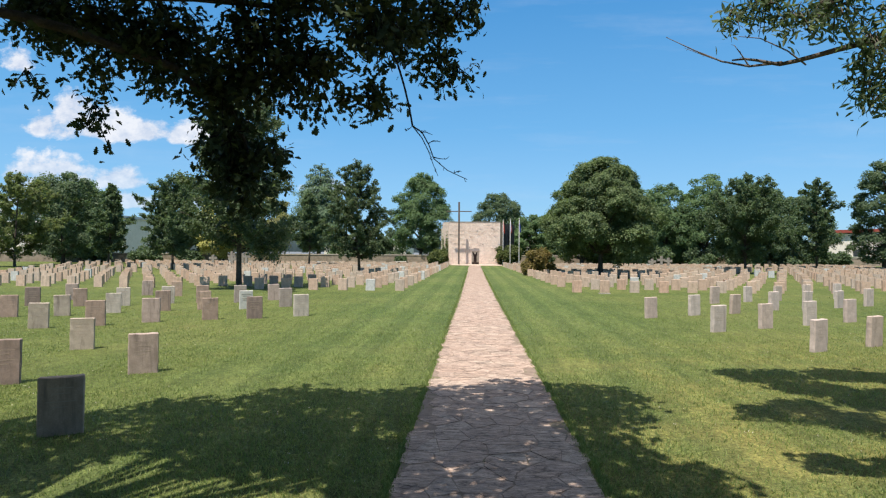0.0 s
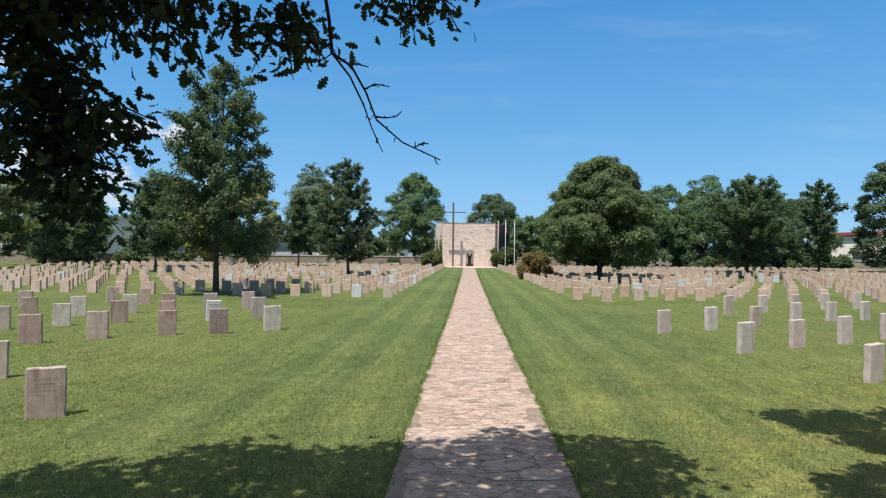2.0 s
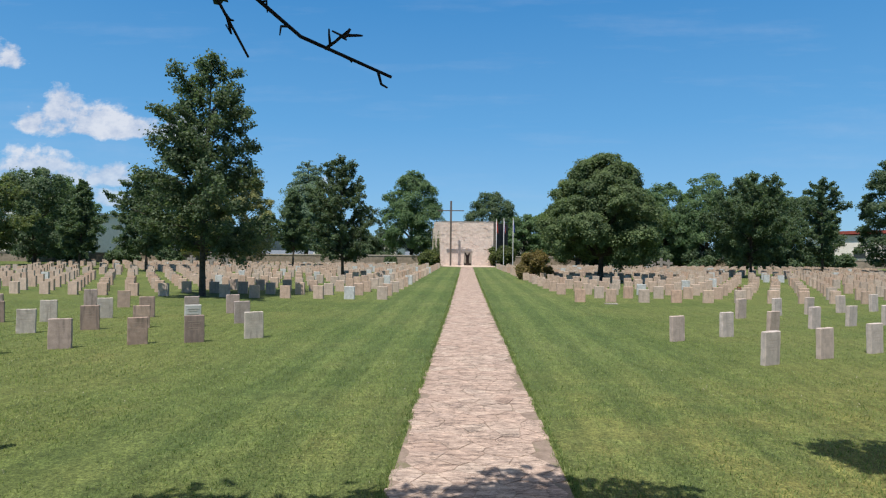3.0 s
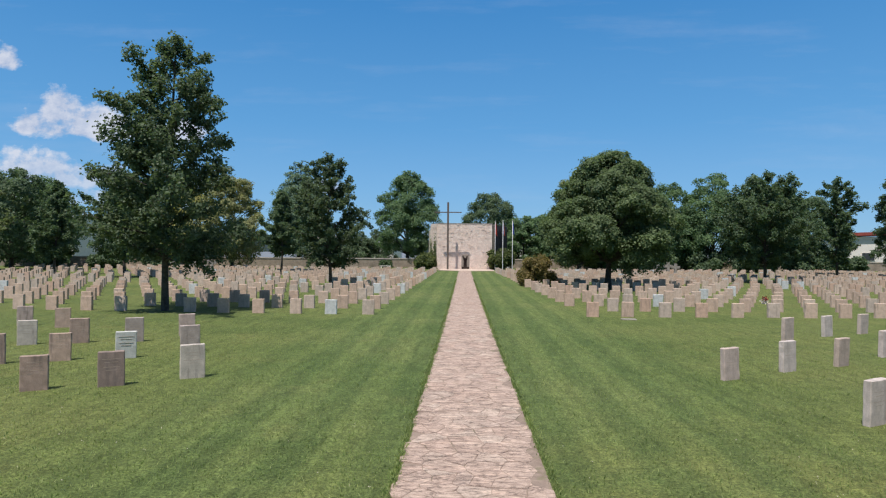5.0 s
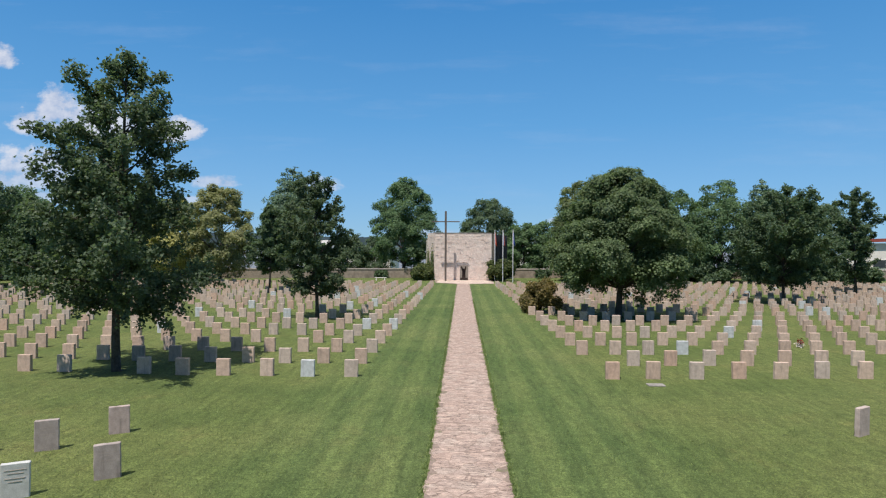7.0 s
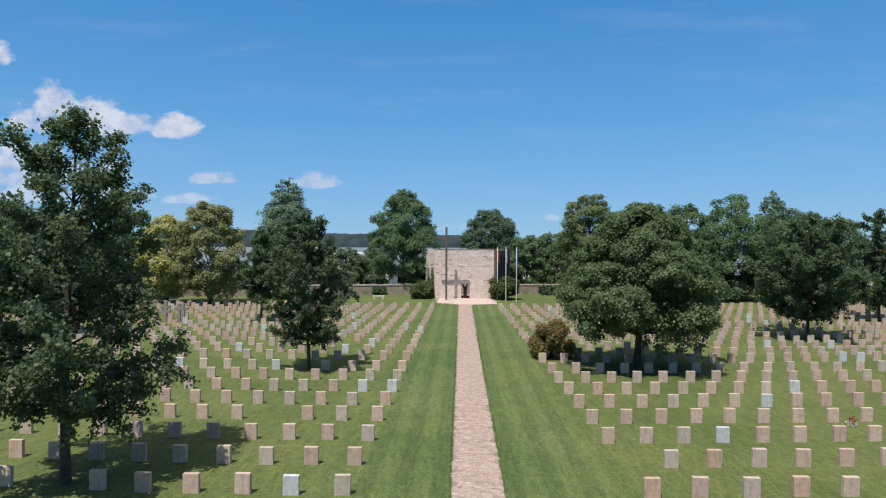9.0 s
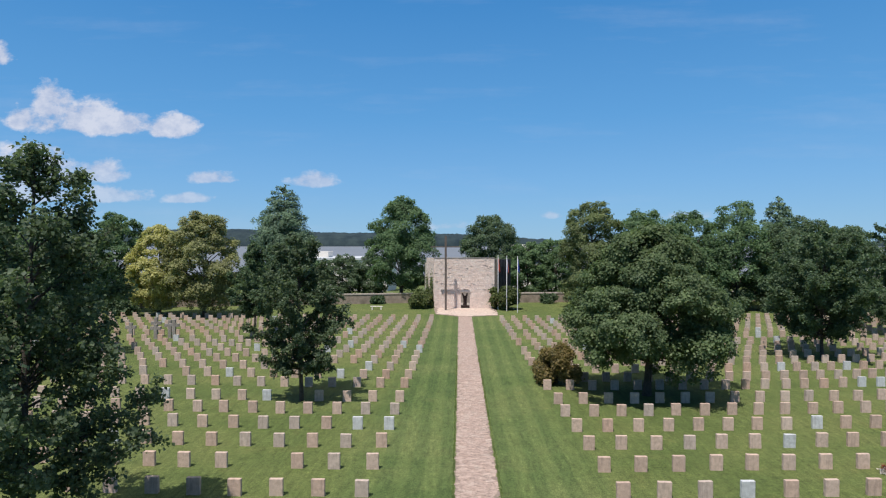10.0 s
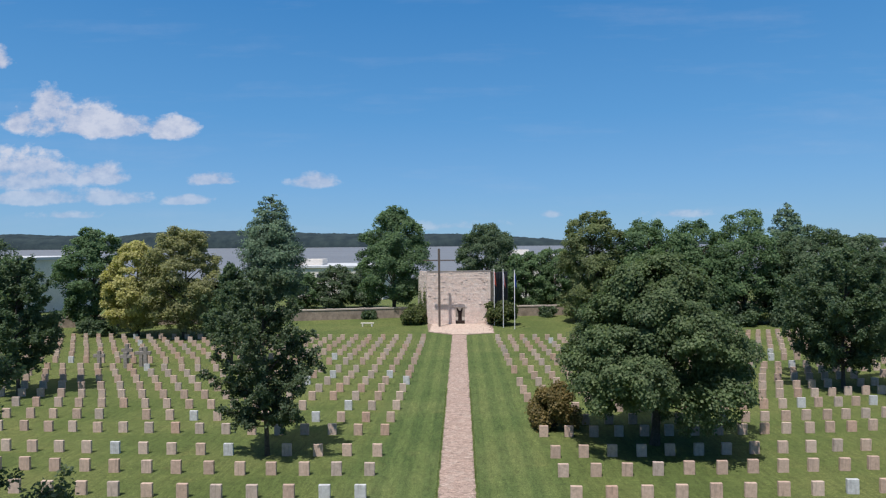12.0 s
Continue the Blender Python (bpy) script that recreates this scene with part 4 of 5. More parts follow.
# ---- overhanging trees at the start of the path ----
def overhang(bark, base, limbs, clumps, roof, leaf, n, size, label, seed, trunk_r, height, template, tris, twig, dead=()):
    rng = np.random.default_rng(seed)
    ob = thing("tree", (base[0], base[1], 0), label, "tree")
    o = Vector((base[0], base[1], 0))
    t = Tubes(9)
    t.add([(0, 0, -0.2), (0, 0, 0.3), (0.05, 0.02, 2), (0.1, 0.1, height * 0.6), (0.1, 0.2, height)], [trunk_r * 1.5, trunk_r * 1.1, trunk_r, trunk_r * 0.7, trunk_r * 0.25], 12)
    for pts, r in limbs:
        p = [Vector(q) - o for q in pts]
        fine_p = []
        for a, b in zip(p, p[1:]):
            for k in range(4):
                w = a.lerp(b, k / 4)
                fine_p.append(w + Vector(noise.noise_vector(w * 1.3 + o)) * 0.09 * (1 if fine_p else 0))
        fine_p.append(p[-1])
        m = len(fine_p) - 1
        t.add([tuple(q) for q in fine_p], [r * (1 - 0.9 * i / m) + 0.004 for i in range(m + 1)], 7)
    for q in roof:
        e = Vector(q[:3]) - o
        s = Vector((0.1, 0.15, min(height * 0.8, max(2.6, e.z - 0.55 * math.hypot(e.x, e.y)))))
        mid = s.lerp(e, 0.55) + Vector((0, 0, 0.25))
        t.add([tuple(s), tuple(mid), tuple(e)], [0.05, 0.03, 0.01], 5)
    part_me("trunk", t.mesh("trunk", bark), ob)
    cs = np.array([c[:3] for c in clumps]) - np.array((base[0], base[1], 0))
    rs = np.array([c[3] for c in clumps])
    tw = Tubes(4)
    at, out = [], []
    w = rs ** 2.1
    for i, c in enumerate(cs):
        k = max(3, int(n * w[i] / w.sum() / 9))
        for _ in range(k):
            d = rng.normal(0, 1, 3)
            d /= np.linalg.norm(d)
            q = c + d * rs[i] * rng.uniform(0.15, 0.95) * np.array((1, 1, 0.8))
            s = c + d * rs[i] * 0.1
            e = q + d * 0.12 + np.array((0, 0, -0.09))
            if rng.random() < 0.5:
                tw.add([tuple(s), tuple((s + q) / 2 + np.array((0, 0, 0.04))), tuple(e)], [0.009, 0.006, 0.003])
            for j in range(9):
                f = j / 8
                at.append(q * (1 - f) + e * f + rng.normal(0, 0.045, 3))
                out.append(d * 0.5 + np.array((0, 0, 0.6)))
    tagged(part_me("twigs", tw.mesh("twigs", twig), ob), kind="stuff")
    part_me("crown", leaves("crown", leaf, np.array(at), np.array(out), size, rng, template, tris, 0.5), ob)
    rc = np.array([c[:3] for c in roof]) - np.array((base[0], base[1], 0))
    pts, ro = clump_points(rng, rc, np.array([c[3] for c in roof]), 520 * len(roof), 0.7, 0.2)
    part_me("shade_crown", leaves("shade_crown", leaf, pts, ro, 0.19, rng), ob)
    if dead:
        d = Tubes(6)
        for pts, r0, r1 in dead:
            p = [Vector(q) - o for q in pts]
            m = len(p) - 1
            d.add([tuple(q) for q in p], [r0 + (r1 - r0) * i / m for i in range(m + 1)])
            for i in range(1, m + 1):
                for _ in range(2):
                    f = rng.random()
                    s = p[i - 1].lerp(p[i], f)
                    way = (p[i] - p[i - 1]).normalized() + Vector(rng.normal(0, 0.6, 3))
                    e = s + way.normalized() * rng.uniform(0.008, 0.035)
                    d.add([tuple(s), tuple((s + e) / 2 + Vector(rng.normal(0, 0.006, 3))), tuple(e)], [0.0026, 0.002, 0.0012], 4)
        part_me("dead_branch", d.mesh("dead_branch", twig), ob, "bare dead hanging branch")
    return ob


overhang(M_BARK, (-4.9, 1.4), (
    (((-4.8, 1.5, 2.9), (-4.3, 3.0, 3.75), (-2.7, 4.1, 3.95), (-1.4, 4.8, 4.08), (-0.45, 5.45, 4.1)), 0.05),
    (((-4.8, 1.6, 2.3), (-3.9, 3.8, 3.75), (-2.6, 4.4, 3.55), (-2.2, 4.6, 3.2), (-2.05, 4.7, 2.6)), 0.05),
    (((-4.8, 1.5, 4.2), (-3.2, 2.6, 5.6), (-1.2, 4.2, 6.0)), 0.14),
    (((-4.8, 1.3, 4.0), (-3.2, -0.6, 5.6), (-1.0, -1.8, 6.0)), 0.12)),
    [(-3.8, 4.5, 4.05, 0.3), (-3.6, 4.4, 3.98, 0.2), (-3.3, 4.5, 3.85, 0.34), (-2.75, 4.5, 3.74, 0.42), (-2.3, 4.6, 3.35, 0.33), (-2.25, 4.7, 2.95, 0.32), (-2.2, 4.7, 2.64, 0.22), (-2.1, 4.7, 2.45, 0.12), (-1.9, 4.66, 2.86, 0.14), (-1.95, 4.5, 3.72, 0.42), (-1.55, 4.45, 3.5, 0.34),
     (-0.98, 4.15, 3.75, 0.32), (-1.13, 4.85, 3.42, 0.19), (-0.58, 5.4, 4.26, 0.26), (-0.56, 5.4, 3.86, 0.19), (-0.37, 5.4, 3.73, 0.11), (-0.32, 5.45, 4.37, 0.16), (-0.85, 5.2, 4.1, 0.24), (-3.32, 4.5, 3.20, 0.10), (-3.30, 4.5, 3.06, 0.05),
     (-3.25, 4.4, 3.48, 0.14), (-3.75, 4.3, 3.42, 0.08), (-2.9, 4.4, 4.3, 0.36), (-1.6, 4.3, 4.25, 0.5), (-0.9, 4.2, 4.15, 0.3)],
    # overhead clumps, then low unseen ones added behind the start to block sky light
    [(-6.0 + 1.0 * i + 0.25 * ((j * 7) % 3 - 1), -2.6 + 1.1 * j + (0.45 if i < 5 else 0.1) + 0.3 * ((i * 5) % 3 - 1), 5.7 + 0.35 * ((i + 2 * j) % 3), 0.75) for i in range(7) for j in range(9) if j < 6.4 + 0.36 * i and not (i == 6 and j < 5) and not (i == 5 and j in (0, 2)) and not (i in (1, 2, 3) and j == 4) and not (i in (1, 2) and j == 3)] + [(-7.0 + 1.1 * i, -3.9 - 0.3 * (i % 3), 2.6 + 1.1 * j + 0.2 * (i % 2), 0.85) for i in range(9) for j in range(3)],
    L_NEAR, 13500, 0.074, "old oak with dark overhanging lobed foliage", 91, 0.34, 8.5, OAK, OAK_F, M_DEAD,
    ((((-0.95, 4.3, 3.75), (-0.79, 4.16, 3.45), (-0.727, 4.05, 3.257), (-0.672, 3.93, 3.06), (-0.639, 3.838, 2.909)), 0.009, 0.0068),
     (((-0.639, 3.838, 2.909), (-0.575, 3.86, 2.87), (-0.53, 3.90, 2.79), (-0.497, 3.94, 2.70), (-0.40, 3.92, 2.615), (-0.262, 3.90, 2.549)), 0.0052, 0.0022),
     (((-0.639, 3.838, 2.909), (-0.57, 3.81, 2.82), (-0.52, 3.80, 2.72), (-0.497, 3.83, 2.65), (-0.465, 3.885, 2.573)), 0.0042, 0.0018),
     (((-0.58, 3.86, 2.872), (-0.545, 3.80, 2.86), (-0.495, 3.74, 2.83)), 0.0035, 0.0018),
     (((-0.535, 3.90, 2.80), (-0.50, 3.91, 2.822), (-0.448, 3.92, 2.815)), 0.0035, 0.0018),
     (((-0.50, 3.93, 2.71), (-0.455, 3.84, 2.685), (-0.405, 3.75, 2.668)), 0.0035, 0.0018),
     (((-0.36, 3.91, 2.594), (-0.34, 3.89, 2.598), (-0.317, 3.87, 2.607)), 0.003, 0.0016),
     (((-0.639, 3.838, 2.909), (-0.665, 3.83, 2.885), (-0.685, 3.82, 2.872)), 0.003, 0.0016)))
overhang(M_TWIG, (7.6, 2.6), (
    (((7.5, 2.7, 3.2), (5.6, 4.8, 4.05), (3.4, 5.6, 4.04), (2.75, 5.7, 3.9), (2.3, 5.75, 3.94)), 0.045),
    (((7.5, 2.7, 2.8), (5.4, 4.6, 3.5), (4.0, 5.2, 3.42), (3.5, 5.3, 3.3)), 0.03)),
    [(2.3, 5.7, 4.38, 0.12), (2.6, 5.7, 4.48, 0.2), (2.85, 5.6, 4.3, 0.16), (3.2, 5.6, 4.42, 0.28), (3.45, 5.5, 4.05, 0.18), (3.9, 5.4, 4.35, 0.4), (3.45, 5.6, 3.85, 0.12), (3.5, 5.6, 3.66, 0.15), (3.75, 5.6, 3.75, 0.2),
     (3.55, 5.6, 3.5, 0.1), (3.75, 5.3, 3.5, 0.16), (4.0, 5.3, 3.1, 0.16), (4.2, 5.3, 2.78, 0.16), (4.9, 5.0, 4.4, 0.5)],
    [(4.9, 5.6, 5.6, 0.7), (3.6, 6.6, 6.3, 0.6), (4.6, 7.6, 6.6, 0.55), (3.0, 7.3, 6.5, 0.35), (5.6, 6.7, 6.2, 0.6), (6.4, 5.4, 6.2, 0.7), (5.8, 3.8, 6.4, 0.8), (7.4, 2.8, 6.8, 1.0), (8.4, 4.2, 6.2, 1.0), (4.4, 4.6, 5.8, 0.5), (3.4, 5.4, 5.4, 0.3), (4.2, 3.8, 5.2, 0.5), (5.2, 4.9, 5.0, 0.5),
     (3.0, 7.9, 5.95, 0.35), (3.7, 7.8, 6.0, 0.45), (5.2, 7.7, 6.1, 0.5), (6.0, 7.6, 6.2, 0.55), (2.4, 5.6, 5.5, 0.3), (3.0, 5.8, 5.6, 0.4),
     (4.0, 5.9, 5.8, 0.45), (4.6, 6.3, 6.0, 0.5), (2.2, 3.7, 5.2, 0.3), (2.9, 3.5, 5.3, 0.4), (3.6, 3.3, 5.5, 0.45), (4.6, 3.4, 5.6, 0.55), (6.8, 6.6, 6.2, 0.6), (7.6, 5.4, 6.6, 0.8), (6.4, 2.6, 6.4, 0.8)],
    L_ASH, 7000, 0.085, "ash tree with light overhanging branches", 92, 0.28, 8.0, ASH, ASH_F, M_TWIG,
    ((((2.75, 5.7, 3.9), (2.45, 5.72, 3.87), (2.2, 5.75, 3.93), (1.95, 5.78, 4.05), (1.68, 5.8, 4.19)), 0.014, 0.003),
     (((2.45, 5.72, 3.87), (2.36, 5.7, 3.99), (2.30, 5.7, 4.07)), 0.008, 0.003),
     (((2.2, 5.75, 3.93), (2.05, 5.7, 3.96), (1.82, 5.7, 4.05)), 0.006, 0.002),
     (((2.95, 5.65, 3.86), (2.75, 5.6, 3.98), (2.5, 5.6, 4.1), (2.3, 5.6, 4.12)), 0.009, 0.003)))


# ---- headstones ----
def stone_mesh(name, seed, mat, w=0.48, h=0.64, d=0.15):
    rng = random.Random(seed)
    bm = bmesh.new()
    box(bm, -w / 2, w / 2, -d / 2, d / 2, -0.06, h)
    edges = [e for e in bm.edges]
    bmesh.ops.bevel(bm, geom=edges, offset=0.012, segments=1, affect="EDGES")
    side = [e for e in bm.edges if e.calc_length() > 0.2]
    bmesh.ops.subdivide_edges(bm, edges=side, cuts=5, use_grid_fill=True)
    for v in bm.verts:
        q = v.co * 9 + Vector((seed * 7.1, 0, seed))
        edge = abs(v.co.x) > w / 2 - 0.03 or v.co.z > h - 0.03
        v.co += Vector(noise.noise_vector(q)) * (0.010 if edge else 0.0025)
    me = bpy.data.meshes.new(name)
    bm.to_mesh(me)
    bm.free()
    me.materials.append(mat)
    return me


STONES = [stone_mesh("headstone", k, M_STONE, 0.48, 0.59 + 0.012 * (k % 3)) for k in range(6)]
PALE = ((0.0, (0.50, 0.40, 0.36)), (0.2, (0.56, 0.47, 0.44)), (0.4, (0.47, 0.37, 0.32)), (0.6, (0.53, 0.45, 0.41)), (0.85, (0.55, 0.48, 0.45)))
M_PALE = headstone_material("pale_sandstone", False, PALE)
M_MARBLE = mottled("pale_grey_marble", (0.50, 0.50, 0.48), (0.62, 0.62, 0.60), 8, 0.6, 0.2, 0.004, (0.36, 0.35, 0.33))
FAIR = [stone_mesh("headstone", 40 + k, M_PALE, 0.44 + 0.015 * (k % 3), 0.66 + 0.02 * (k % 3), 0.12) for k in range(6)]
WHITE_STONE = stone_mesh("headstone", 50, M_MARBLE, 0.45, 0.64, 0.10)
OLD = [stone_mesh("headstone", 20 + k, M_OLD, 0.44 + 0.015 * (k % 3), 0.64 + 0.02 * (k % 3), 0.11) for k in range(6)]

TRUNKS = [(-12.64, 31.7, 0.55), (-9.69, 49.25, 0.6), (10.29, 50.9, 0.9), (5.45, 54.2, 1.0), (-31.6, 61.6, 0.7), (-40.5, 65, 0.6), (-19.9, 71.3, 0.6), (27.6, 63.0, 0.7), (41.2, 75, 0.6)]
ROWS = (31.15, 33.6, 36.2, 38.8, 41.35, 43.95, 46.55, 49.05, 52.4, 54.9, 57.5, 59.95, 62.2, 64.5, 66.7, 68.9, 72.1, 74.4, 76.7, 79.0, 81.3, 83.6, 85.9)


def grave_places():
    rng = random.Random(5)
    for r, y in enumerate(ROWS):
        for s in (-1, 1):
            inner = 4.07 - 0.003 * (y - 31) if s < 0 else 5.1 - 0.0165 * (y - 31)
            step = 1.504 if s < 0 else 1.51 - 0.0045 * (y - 31) if y < 51 else 1.36
            for k in range(40):
                x = s * (inner + step * k - (0.12 * max(0, k - 8) if s > 0 and y > 51 else 0.0))
                if abs(x) > 30 + 0.5 * (y - 31):
                    continue
                out = abs(x) - inner
                # the rows swing away from the chapel's axis towards the sides
                if s < 0:
                    bow = 0.08 + 0.05 * max(0.0, out - 6)
                elif y < 51:
                    bow = 0.2 - 0.02 * (y - 33) + 0.05 * out + 0.0013 * out * out
                else:
                    bow = (-0.2 if y < 53 else -0.45) + 0.0033 * out * out
                yy = y + bow + rng.uniform(-0.05, 0.05)
                xx = x + rng.uniform(-0.05, 0.05)
                gone = rng.random() < 0.012
                if gone or any((xx - a) ** 2 + (yy - b) ** 2 < c * c for a, b, c in TRUNKS):
                    continue
                yield xx, yy, rng.uniform(-2.5, 2.5), rng.uniform(-1.5, 1.5), rng.randrange(6), abs(x) < 18 and y < 60


def field_of_graves():
    far = [[], []]
    cache = []
    for me in STONES:
        cache.append((np.array([v.co for v in me.vertices]), [tuple(p.vertices) for p in me.polygons]))
    lite = [(-1, -1, 0), (1, -1, 0), (1, 1, 0), (-1, 1, 0), (-1, -1, 1), (1, -1, 1), (1, 1, 1), (-1, 1, 1)]
    count = 0
    rng = random.Random(8)
    for x, y, turn, tip, k, near in grave_places():
        m = pose(x, y, 0, tip, tip * 0.5, turn)
        if near and count < 262:
            count += 1
            ob = new("headstone", STONES[k])
            ob.matrix_basis = m
            tagged(ob, "upright pinkish sandstone headstone on the lawn", "headstone", "headstones in rows")
        else:
            base = len(far[0])
            w, h, d = 0.235 + rng.uniform(-0.01, 0.015), 0.60 + rng.uniform(-0.03, 0.03), 0.07
            for a, b, c in lite:
                far[0].append(tuple(m @ Vector((a * w, b * d, c * h - 0.05 * (c == 0)))))
            for q in ((0, 1, 5, 4), (1, 2, 6, 5), (2, 3, 7, 6), (3, 0, 4, 7), (4, 5, 6, 7)):
                far[1].append(tuple(base + i for i in q))
    me = mesh_of("headstone_rows", far[0], far[1], M_STONES)
    tagged(new("headstone_rows", me), "long rows of pinkish sandstone headstones on grass", "headstones", kind="stuff")


field_of_graves()

# the older block by the entrance stands askew to the avenue
FRONT = ((-4.76, 6.19), (-5.68, 9.51), (-7.3, 8.5), (-8.2, 11.73), (-11.4, 14.8), (-9.3, 16.4), (-7.95, 17.2), (-6.78, 17.65), (-5.6, 18.48), (-12.8, 17.7),
         (-14.1, 17.2), (-10.3, 15.45), (-11.8, 18.7), (-12.95, 21.2), (-16.0, 20.7), (-14.3, 20.8), (-16.3, 23.3), (-10.7, 22.75), (-13.3, 25.9), (-11.85, 22.3),
         (-9.35, 23.1), (-8.15, 20.55), (-8.45, 24.4), (-7.05, 21.55), (-9.44, 20.1), (-14.8, 26.2), (-10.6, 19.55),
         (5.4, 19.15), (7.1, 20.15), (6.2, 15.92), (8.73, 20.92), (7.83, 16.81), (9.68, 25.1), (11.5, 26.2), (10.71, 22.34), (9.5, 17.7), (12.35, 23.2),
         (7.06, 12.86), (11.2, 18.67), (13.78, 23.65), (8.74, 13.71), (15.47, 24.59), (13.1, 26.97), (14.8, 27.8), (16.6, 28.6), (10.4, 14.5))


def front_block():
    rng = random.Random(12)
    for i, (x, y) in enumerate(FRONT):
        white = (x, y) == (-8.15, 20.55)
        ob = new("headstone", WHITE_STONE if white else OLD[i % 6] if x < 0 else FAIR[i % 6])
        ob.matrix_basis = pose(x, y, 0, rng.uniform(-2, 2), rng.uniform(-1, 1), 28 + rng.uniform(-3, 3))
        tagged(ob, "pale grey marble headstone standing askew to the path" if white else "weathered brown sandstone headstone standing askew to the path" if x < 0 else "pale pinkish sandstone headstone standing askew to the path", "headstone", "older headstones near the entrance")
        bm = bmesh.new()
        for z, w in ((0.52, 0.15), (0.46, 0.11), (0.37, 0.16), (0.31, 0.10)):
            w *= rng.uniform(0.8, 1.15)
            box(bm, -w, w, (-0.0560 if x < 0 else -0.0610), -0.050, z - 0.004, z + 0.004)
        part("inscription", bm, M_INC, ob, "worn illegible lettering")


front_block()


def stone_cross(x, y, h, turn):
    ob = thing("stone_cross", (x, y, 0), "stubby grey stone cross among the headstones", "cross", "groups of stone crosses", turn=turn)
    boxed("shaft", (-0.15, 0.15, -0.12, 0.12, -0.1, h), M_BASALT, ob, bevel=0.03)
    for s in (-1, 1):
        a, b = sorted((s * 0.152, s * 0.48))
        boxed("arm", (a, b, -0.115, 0.115, h * 0.62, h * 0.62 + 0.3), M_BASALT, ob, bevel=0.03)


for x, y, h in ((-31.4, 71.0, 1.5), (-29.6, 72.2, 1.9), (-29.0, 70.9, 1.4), (-28.0, 71.6, 1.7), (-27.4, 71.2, 1.8), (21.9, 76.0, 1.35), (22.9, 75.6, 1.7), (23.9, 76.1, 1.5)):
    stone_cross(x, y, h, 4)


def posy(x, y):
    ob = thing("flower_posy", (x, y, 0), "white and dark red flowers laid by a headstone", "flowers")
    rng = np.random.default_rng(70)
    p = rng.normal(0, 0.07, (160, 3)) + np.array((0, 0, 0.13))
    p[:, 2] = np.abs(p[:, 2])
    tagged(part_me("petals", leaves("petals", M_PETAL, p, p - np.array((0, 0, 0.05)), 0.07, rng), ob), kind="stuff")
    q = rng.normal(0, 0.06, (80, 3)) + np.array((0.02, -0.02, 0.3))
    tagged(part_me("petals", leaves("petals", M_PETALS, q, q, 0.07, rng), ob, "dark red petals"), kind="stuff")


posy(15.7, 38.9)
slab = thing("flat_marker", (6.35, 30.4, 0), "low flat pale stone marker lying in the lawn", "stone marker")
boxed("slab", (-0.28, 0.28, -0.17, 0.17, -0.05, 0.035), M_BASALT, slab, bevel=0.015)


# ---- lawn blades near the path's start ----
def grass():
    rng = np.random.default_rng(80)
    n = 300000
    y = 3.2 + 29 * rng.random(n) ** 1.5
    half = 1.2 + (y + 0.5) * 0.80
    x = rng.uniform(-1, 1, n) * half
    edge = 0.95 - 0.004 * y
    keep = np.abs(x) > edge - 0.06 * rng.random(n)
    # trodden thin spots
    thin = np.array([noise.noise((a * 0.6, b * 0.6, 0.0)) for a, b in zip(x, y)])
    keep &= (thin + rng.normal(0, 0.25, n)) > -0.28
    keep &= rng.random(n) > (y - 9) / 23
    x, y = x[keep], y[keep]
    # fringe creeping over the path's edges
    m = 26000
    fy = 3.5 + 60 * rng.random(m) ** 1.6
    fs = np.where(rng.random(m) < 0.5, -1, 1)
    wave = np.array([noise.noise((b * 2.6, a * 3.0, 1.0)) for a, b in zip(fs, fy)])
    fx = fs * (0.93 - 0.1 * np.clip((fy - 5) / 20, 0, 1) + 0.05 * wave + rng.normal(0.015, 0.03, m))
    x, y = np.concatenate([x, fx]), np.concatenate([y, fy])
    n = len(x)
    h = rng.uniform(0.02, 0.055, n)
    a = rng.uniform(0, 2 * math.pi, n)
    w = rng.uniform(0.004, 0.008, n)
    lean = rng.normal(0, 0.022, (n, 2))
    w *= 1 + 0.02 * np.clip(y - 8, 0, 30)
    w[-m:] *= (1 + np.clip((fy - 8) / 12, 0, 3))
    v = np.zeros((n, 3, 3))
    v[:, 0] = np.stack([x - np.cos(a) * w, y - np.sin(a) * w, np.full(n, -0.004)], 1)
    v[:, 1] = np.stack([x + np.cos(a) * w, y + np.sin(a) * w, np.full(n, -0.004)], 1)
    v[:, 2] = np.stack([x + lean[:, 0], y + lean[:, 1], h], 1)
    f = np.arange(3 * n).reshape(n, 3)
    tagged(new("grass", mesh_of("grass", v.reshape(-1, 3), f, M_BLADE)), "short mown grass blades with thin patches", "grass", kind="stuff")


grass()


def clover():
    rng = np.random.default_rng(81)
    n = 600
    y = 4.5 + 12 * rng.random(n) ** 1.3
    x = rng.uniform(-1, 1, n) * (2 + y * 0.75)
    keep = (np.abs(x) > 1.05) & (np.sin(x * 1.1 + 2) + np.cos(y * 0.9) > -0.2)
    p = np.stack([x[keep], y[keep], np.full(keep.sum(), 0.045)], 1)
    me = leaves("clover_flowers", M_PETAL, np.repeat(p, 3, 0) + rng.normal(0, 0.006, (3 * len(p), 3)), np.tile((0, -0.3, 1.0), (3 * len(p), 1)), 0.010, rng, spread=0.5)
    tagged(new("clover_flowers", me), "tiny white clover flowers in the lawn", "clover", kind="stuff")


clover()


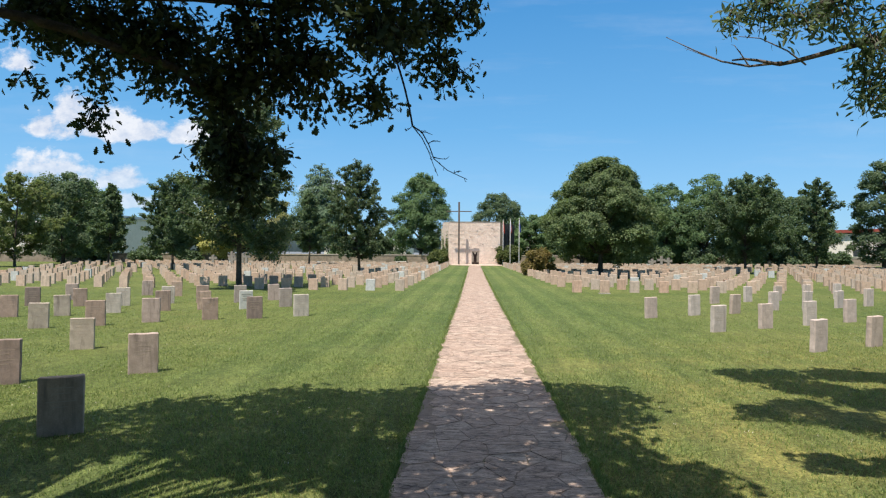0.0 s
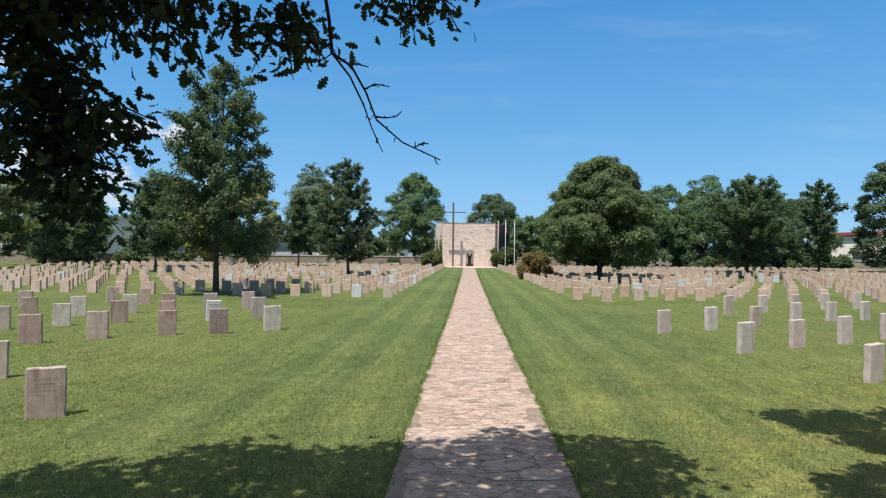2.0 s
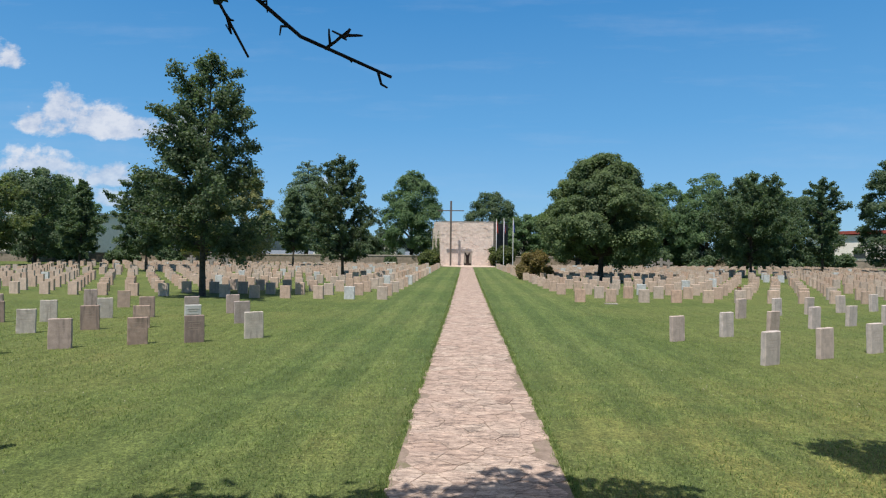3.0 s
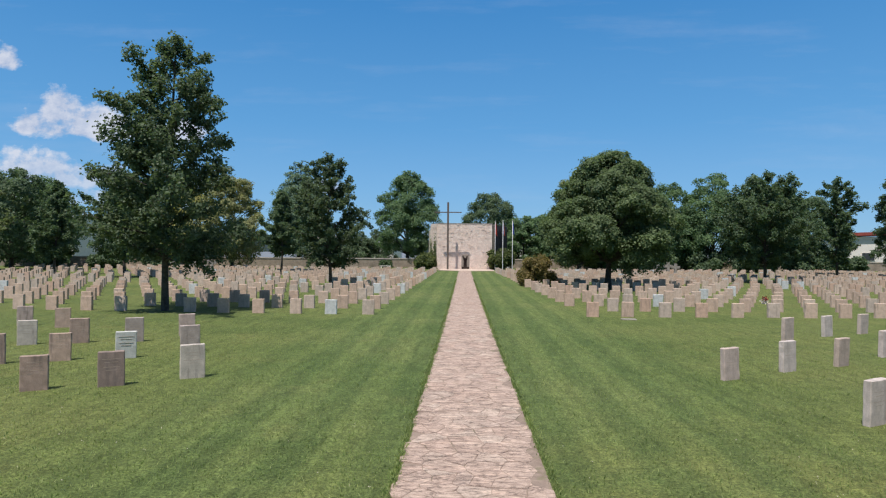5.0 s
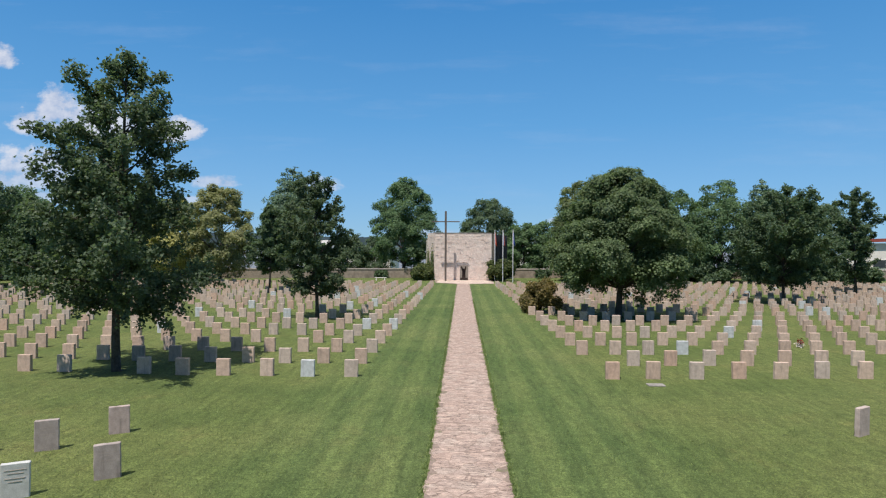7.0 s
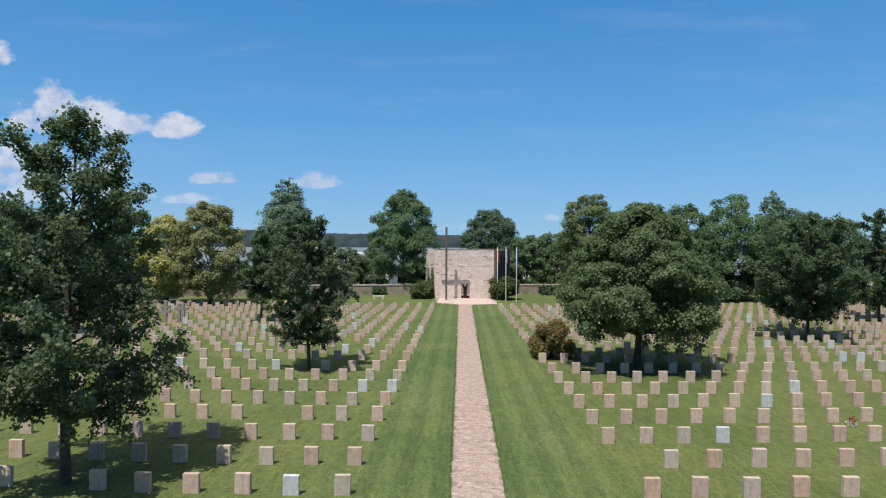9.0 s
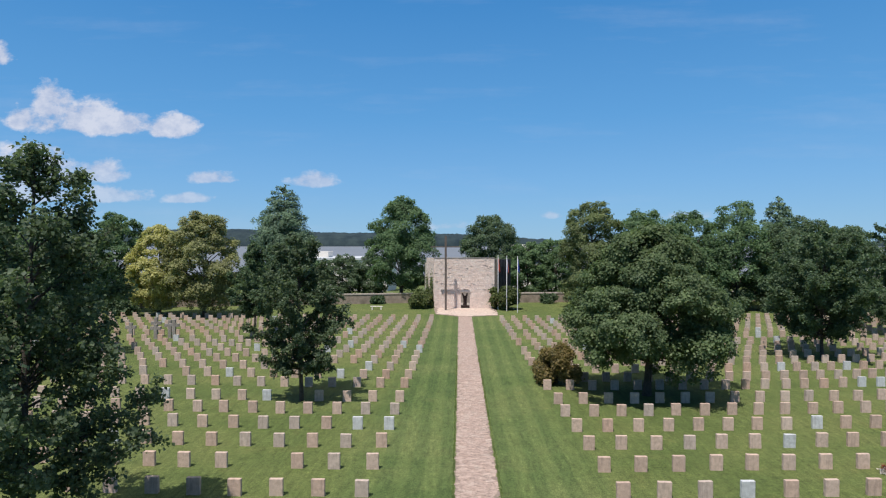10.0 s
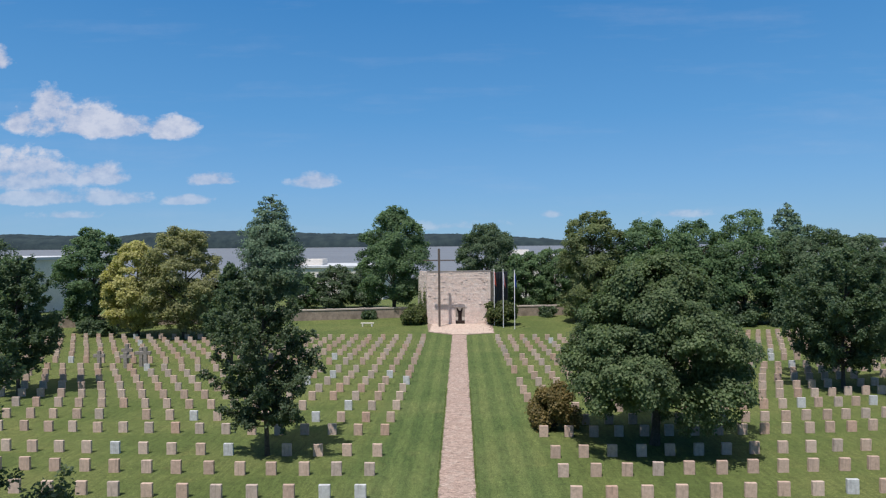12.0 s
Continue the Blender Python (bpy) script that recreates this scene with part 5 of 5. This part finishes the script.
# ---- paved avenue and terrace ----
def avenue():
    ob = thing("path", (0, 0, 0), "straight pinkish flagstone path across the lawn", "path", kind="structure")
    half = lambda y: 0.93 - 0.1 * min(1, max(0, (y - 5) / 20))
    v, f = [], []
    ys = [-8, 0, 5, 10, 15, 20, 25, 30, 60, 89.5]
    for y in ys:
        for s in (-1, 1):
            v += [(s * (half(y) - 0.02), y, -0.05), (s * (half(y) - 0.03), y, 0.012)]
    for i in range(len(ys) - 1):
        a, b = i * 4, i * 4 + 4
        f += [(a + 1, a + 3, b + 3, b + 1), (a, a + 1, b + 1, b), (a + 3, a + 2, b + 2, b + 3)]
    part_me("bed", mesh_of("bed", v, f, M_JOINT), ob, "sandy bed and joints")
    rng = random.Random(31)
    far_v, far_f, made = [], [], 0
    seeds = {}
    for j in range(-34, 404):
        for i in range(-1, 7):
            seeds[i, j] = ((i - 2.75 + 0.5 * (j % 2) + rng.uniform(-0.52, 0.52)) * 0.42, (j + rng.uniform(-0.6, 0.6)) * 0.22)
    for (i, j), (cx, cy) in seeds.items():
        w = half(cy) - 0.01 + rng.uniform(-0.045, 0.035)
        if abs(cx) > w or cy > 88.9:
            continue
        poly = [(-w, cy - 0.7), (w, cy - 0.7), (w, cy + 0.7), (-w, cy + 0.7)]
        for dj in range(-4, 5):
            for di in range(-3, 4):
                q = seeds.get((i + di, j + dj))
                if q is None or (di == 0 and dj == 0):
                    continue
                mx, my, nx, ny = (cx + q[0]) / 2, (cy + q[1]) / 2, q[0] - cx, q[1] - cy
                ln = math.hypot(nx, ny)
                side = [((p[0] - mx) * nx + (p[1] - my) * ny) / ln + 0.002 for p in poly]
                cut = []
                for k, p in enumerate(poly):
                    p2, a, b = poly[(k + 1) % len(poly)], side[k], side[(k + 1) % len(poly)]
                    if a <= 0:
                        cut.append(p)
                    if a * b < 0:
                        f = a / (a - b)
                        cut.append((p[0] + (p2[0] - p[0]) * f, p[1] + (p2[1] - p[1]) * f))
                poly = cut
                if len(poly) < 3:
                    break
            if len(poly) < 3:
                break
        # drop slivers, keep distinct corners
        poly = [p for k, p in enumerate(poly) if math.dist(p, poly[k - 1]) > 0.02]
        n = len(poly)
        if n < 3:
            continue
        z = 0.015 + rng.uniform(0, 0.005)
        # split edges are broken, not straight
        worn = []
        for k, p in enumerate(poly):
            q = poly[(k + 1) % n]
            worn.append((p[0] * 0.995 + cx * 0.005, p[1] * 0.995 + cy * 0.005))
            if math.dist(p, q) > 0.12:
                for f in (0.33, 0.67):
                    a = rng.uniform(-0.02, 0.05)
                    worn.append(((p[0] + (q[0] - p[0]) * f) * (1 - a) + cx * a, (p[1] + (q[1] - p[1]) * f) * (1 - a) + cy * a))
        poly, n = worn, len(worn)
        low = [(p[0] - cx, p[1] - cy, 0.004) for p in poly]
        top = [((p[0] - cx) * 0.99, (p[1] - cy) * 0.99, z + rng.uniform(-0.003, 0.003)) for p in poly]
        faces = [tuple(range(n, 2 * n))] + [(k, (k + 1) % n, n + (k + 1) % n, n + k) for k in range(n)]
        if 4.6 < cy < 29 and made < 300:
            made += 1
            st = part_me("flagstone", mesh_of("flagstone", low + top, faces, M_PAVE), ob)
            st.location = (cx, cy, 0)
        else:
            m = len(far_v)
            far_v += [(q[0] + cx, q[1] + cy, q[2]) for q in low + top]
            far_f += [tuple(m + k for k in fc) for fc in faces]
    tagged(part_me("flagstones", mesh_of("flagstones", far_v, far_f, M_PAVE), ob), kind="stuff")


avenue()


def terrace():
    ob = thing("terrace", (0, 0, 0), "pale stone terrace before the chapel", "terrace", kind="structure")
    bm = bmesh.new()
    prism(bm, ((-3.7, 91.6), (-0.86, 89.3), (0.86, 89.3), (4.15, 90.5), (4.3, 98.78), (-4.25, 98.78)), -0.05, 0.03)
    part("slab", bm, M_JOINT, ob)
    rng = random.Random(33)
    v, f = [], []
    y = 89.6
    while y < 98.4:
        x = -4.2
        while x < 4.2:
            w = rng.uniform(0.45, 0.8)
            left = -3.7 + (y - 91.6) * -0.08 if y > 91.6 else -0.86 - (y - 89.3) * 1.23
            right = 4.15 if y > 90.5 else 0.86 + (y - 89.3) * 2.7
            if x > left + 0.05 and x + w < right + 0.1:
                n = len(v)
                for a, b, z in ((0.01, 0.01, 0.02), (w - 0.01, 0.01, 0.02), (w - 0.01, 0.53, 0.02), (0.01, 0.53, 0.02)):
                    v.append((x + a, y + b, z))
                z = 0.04 + rng.uniform(0, 0.008)
                for a, b in ((0.02, 0.02), (w - 0.02, 0.02), (w - 0.02, 0.52), (0.02, 0.52)):
                    v.append((x + a, y + b, z))
                f += [tuple(n + k for k in q) for q in ((4, 5, 6, 7), (0, 1, 5, 4), (1, 2, 6, 5), (2, 3, 7, 6), (3, 0, 4, 7))]
            x += w
        y += 0.54
    tagged(part_me("paving_slabs", mesh_of("paving_slabs", v, f, M_TERRACE), ob), kind="stuff")


terrace()
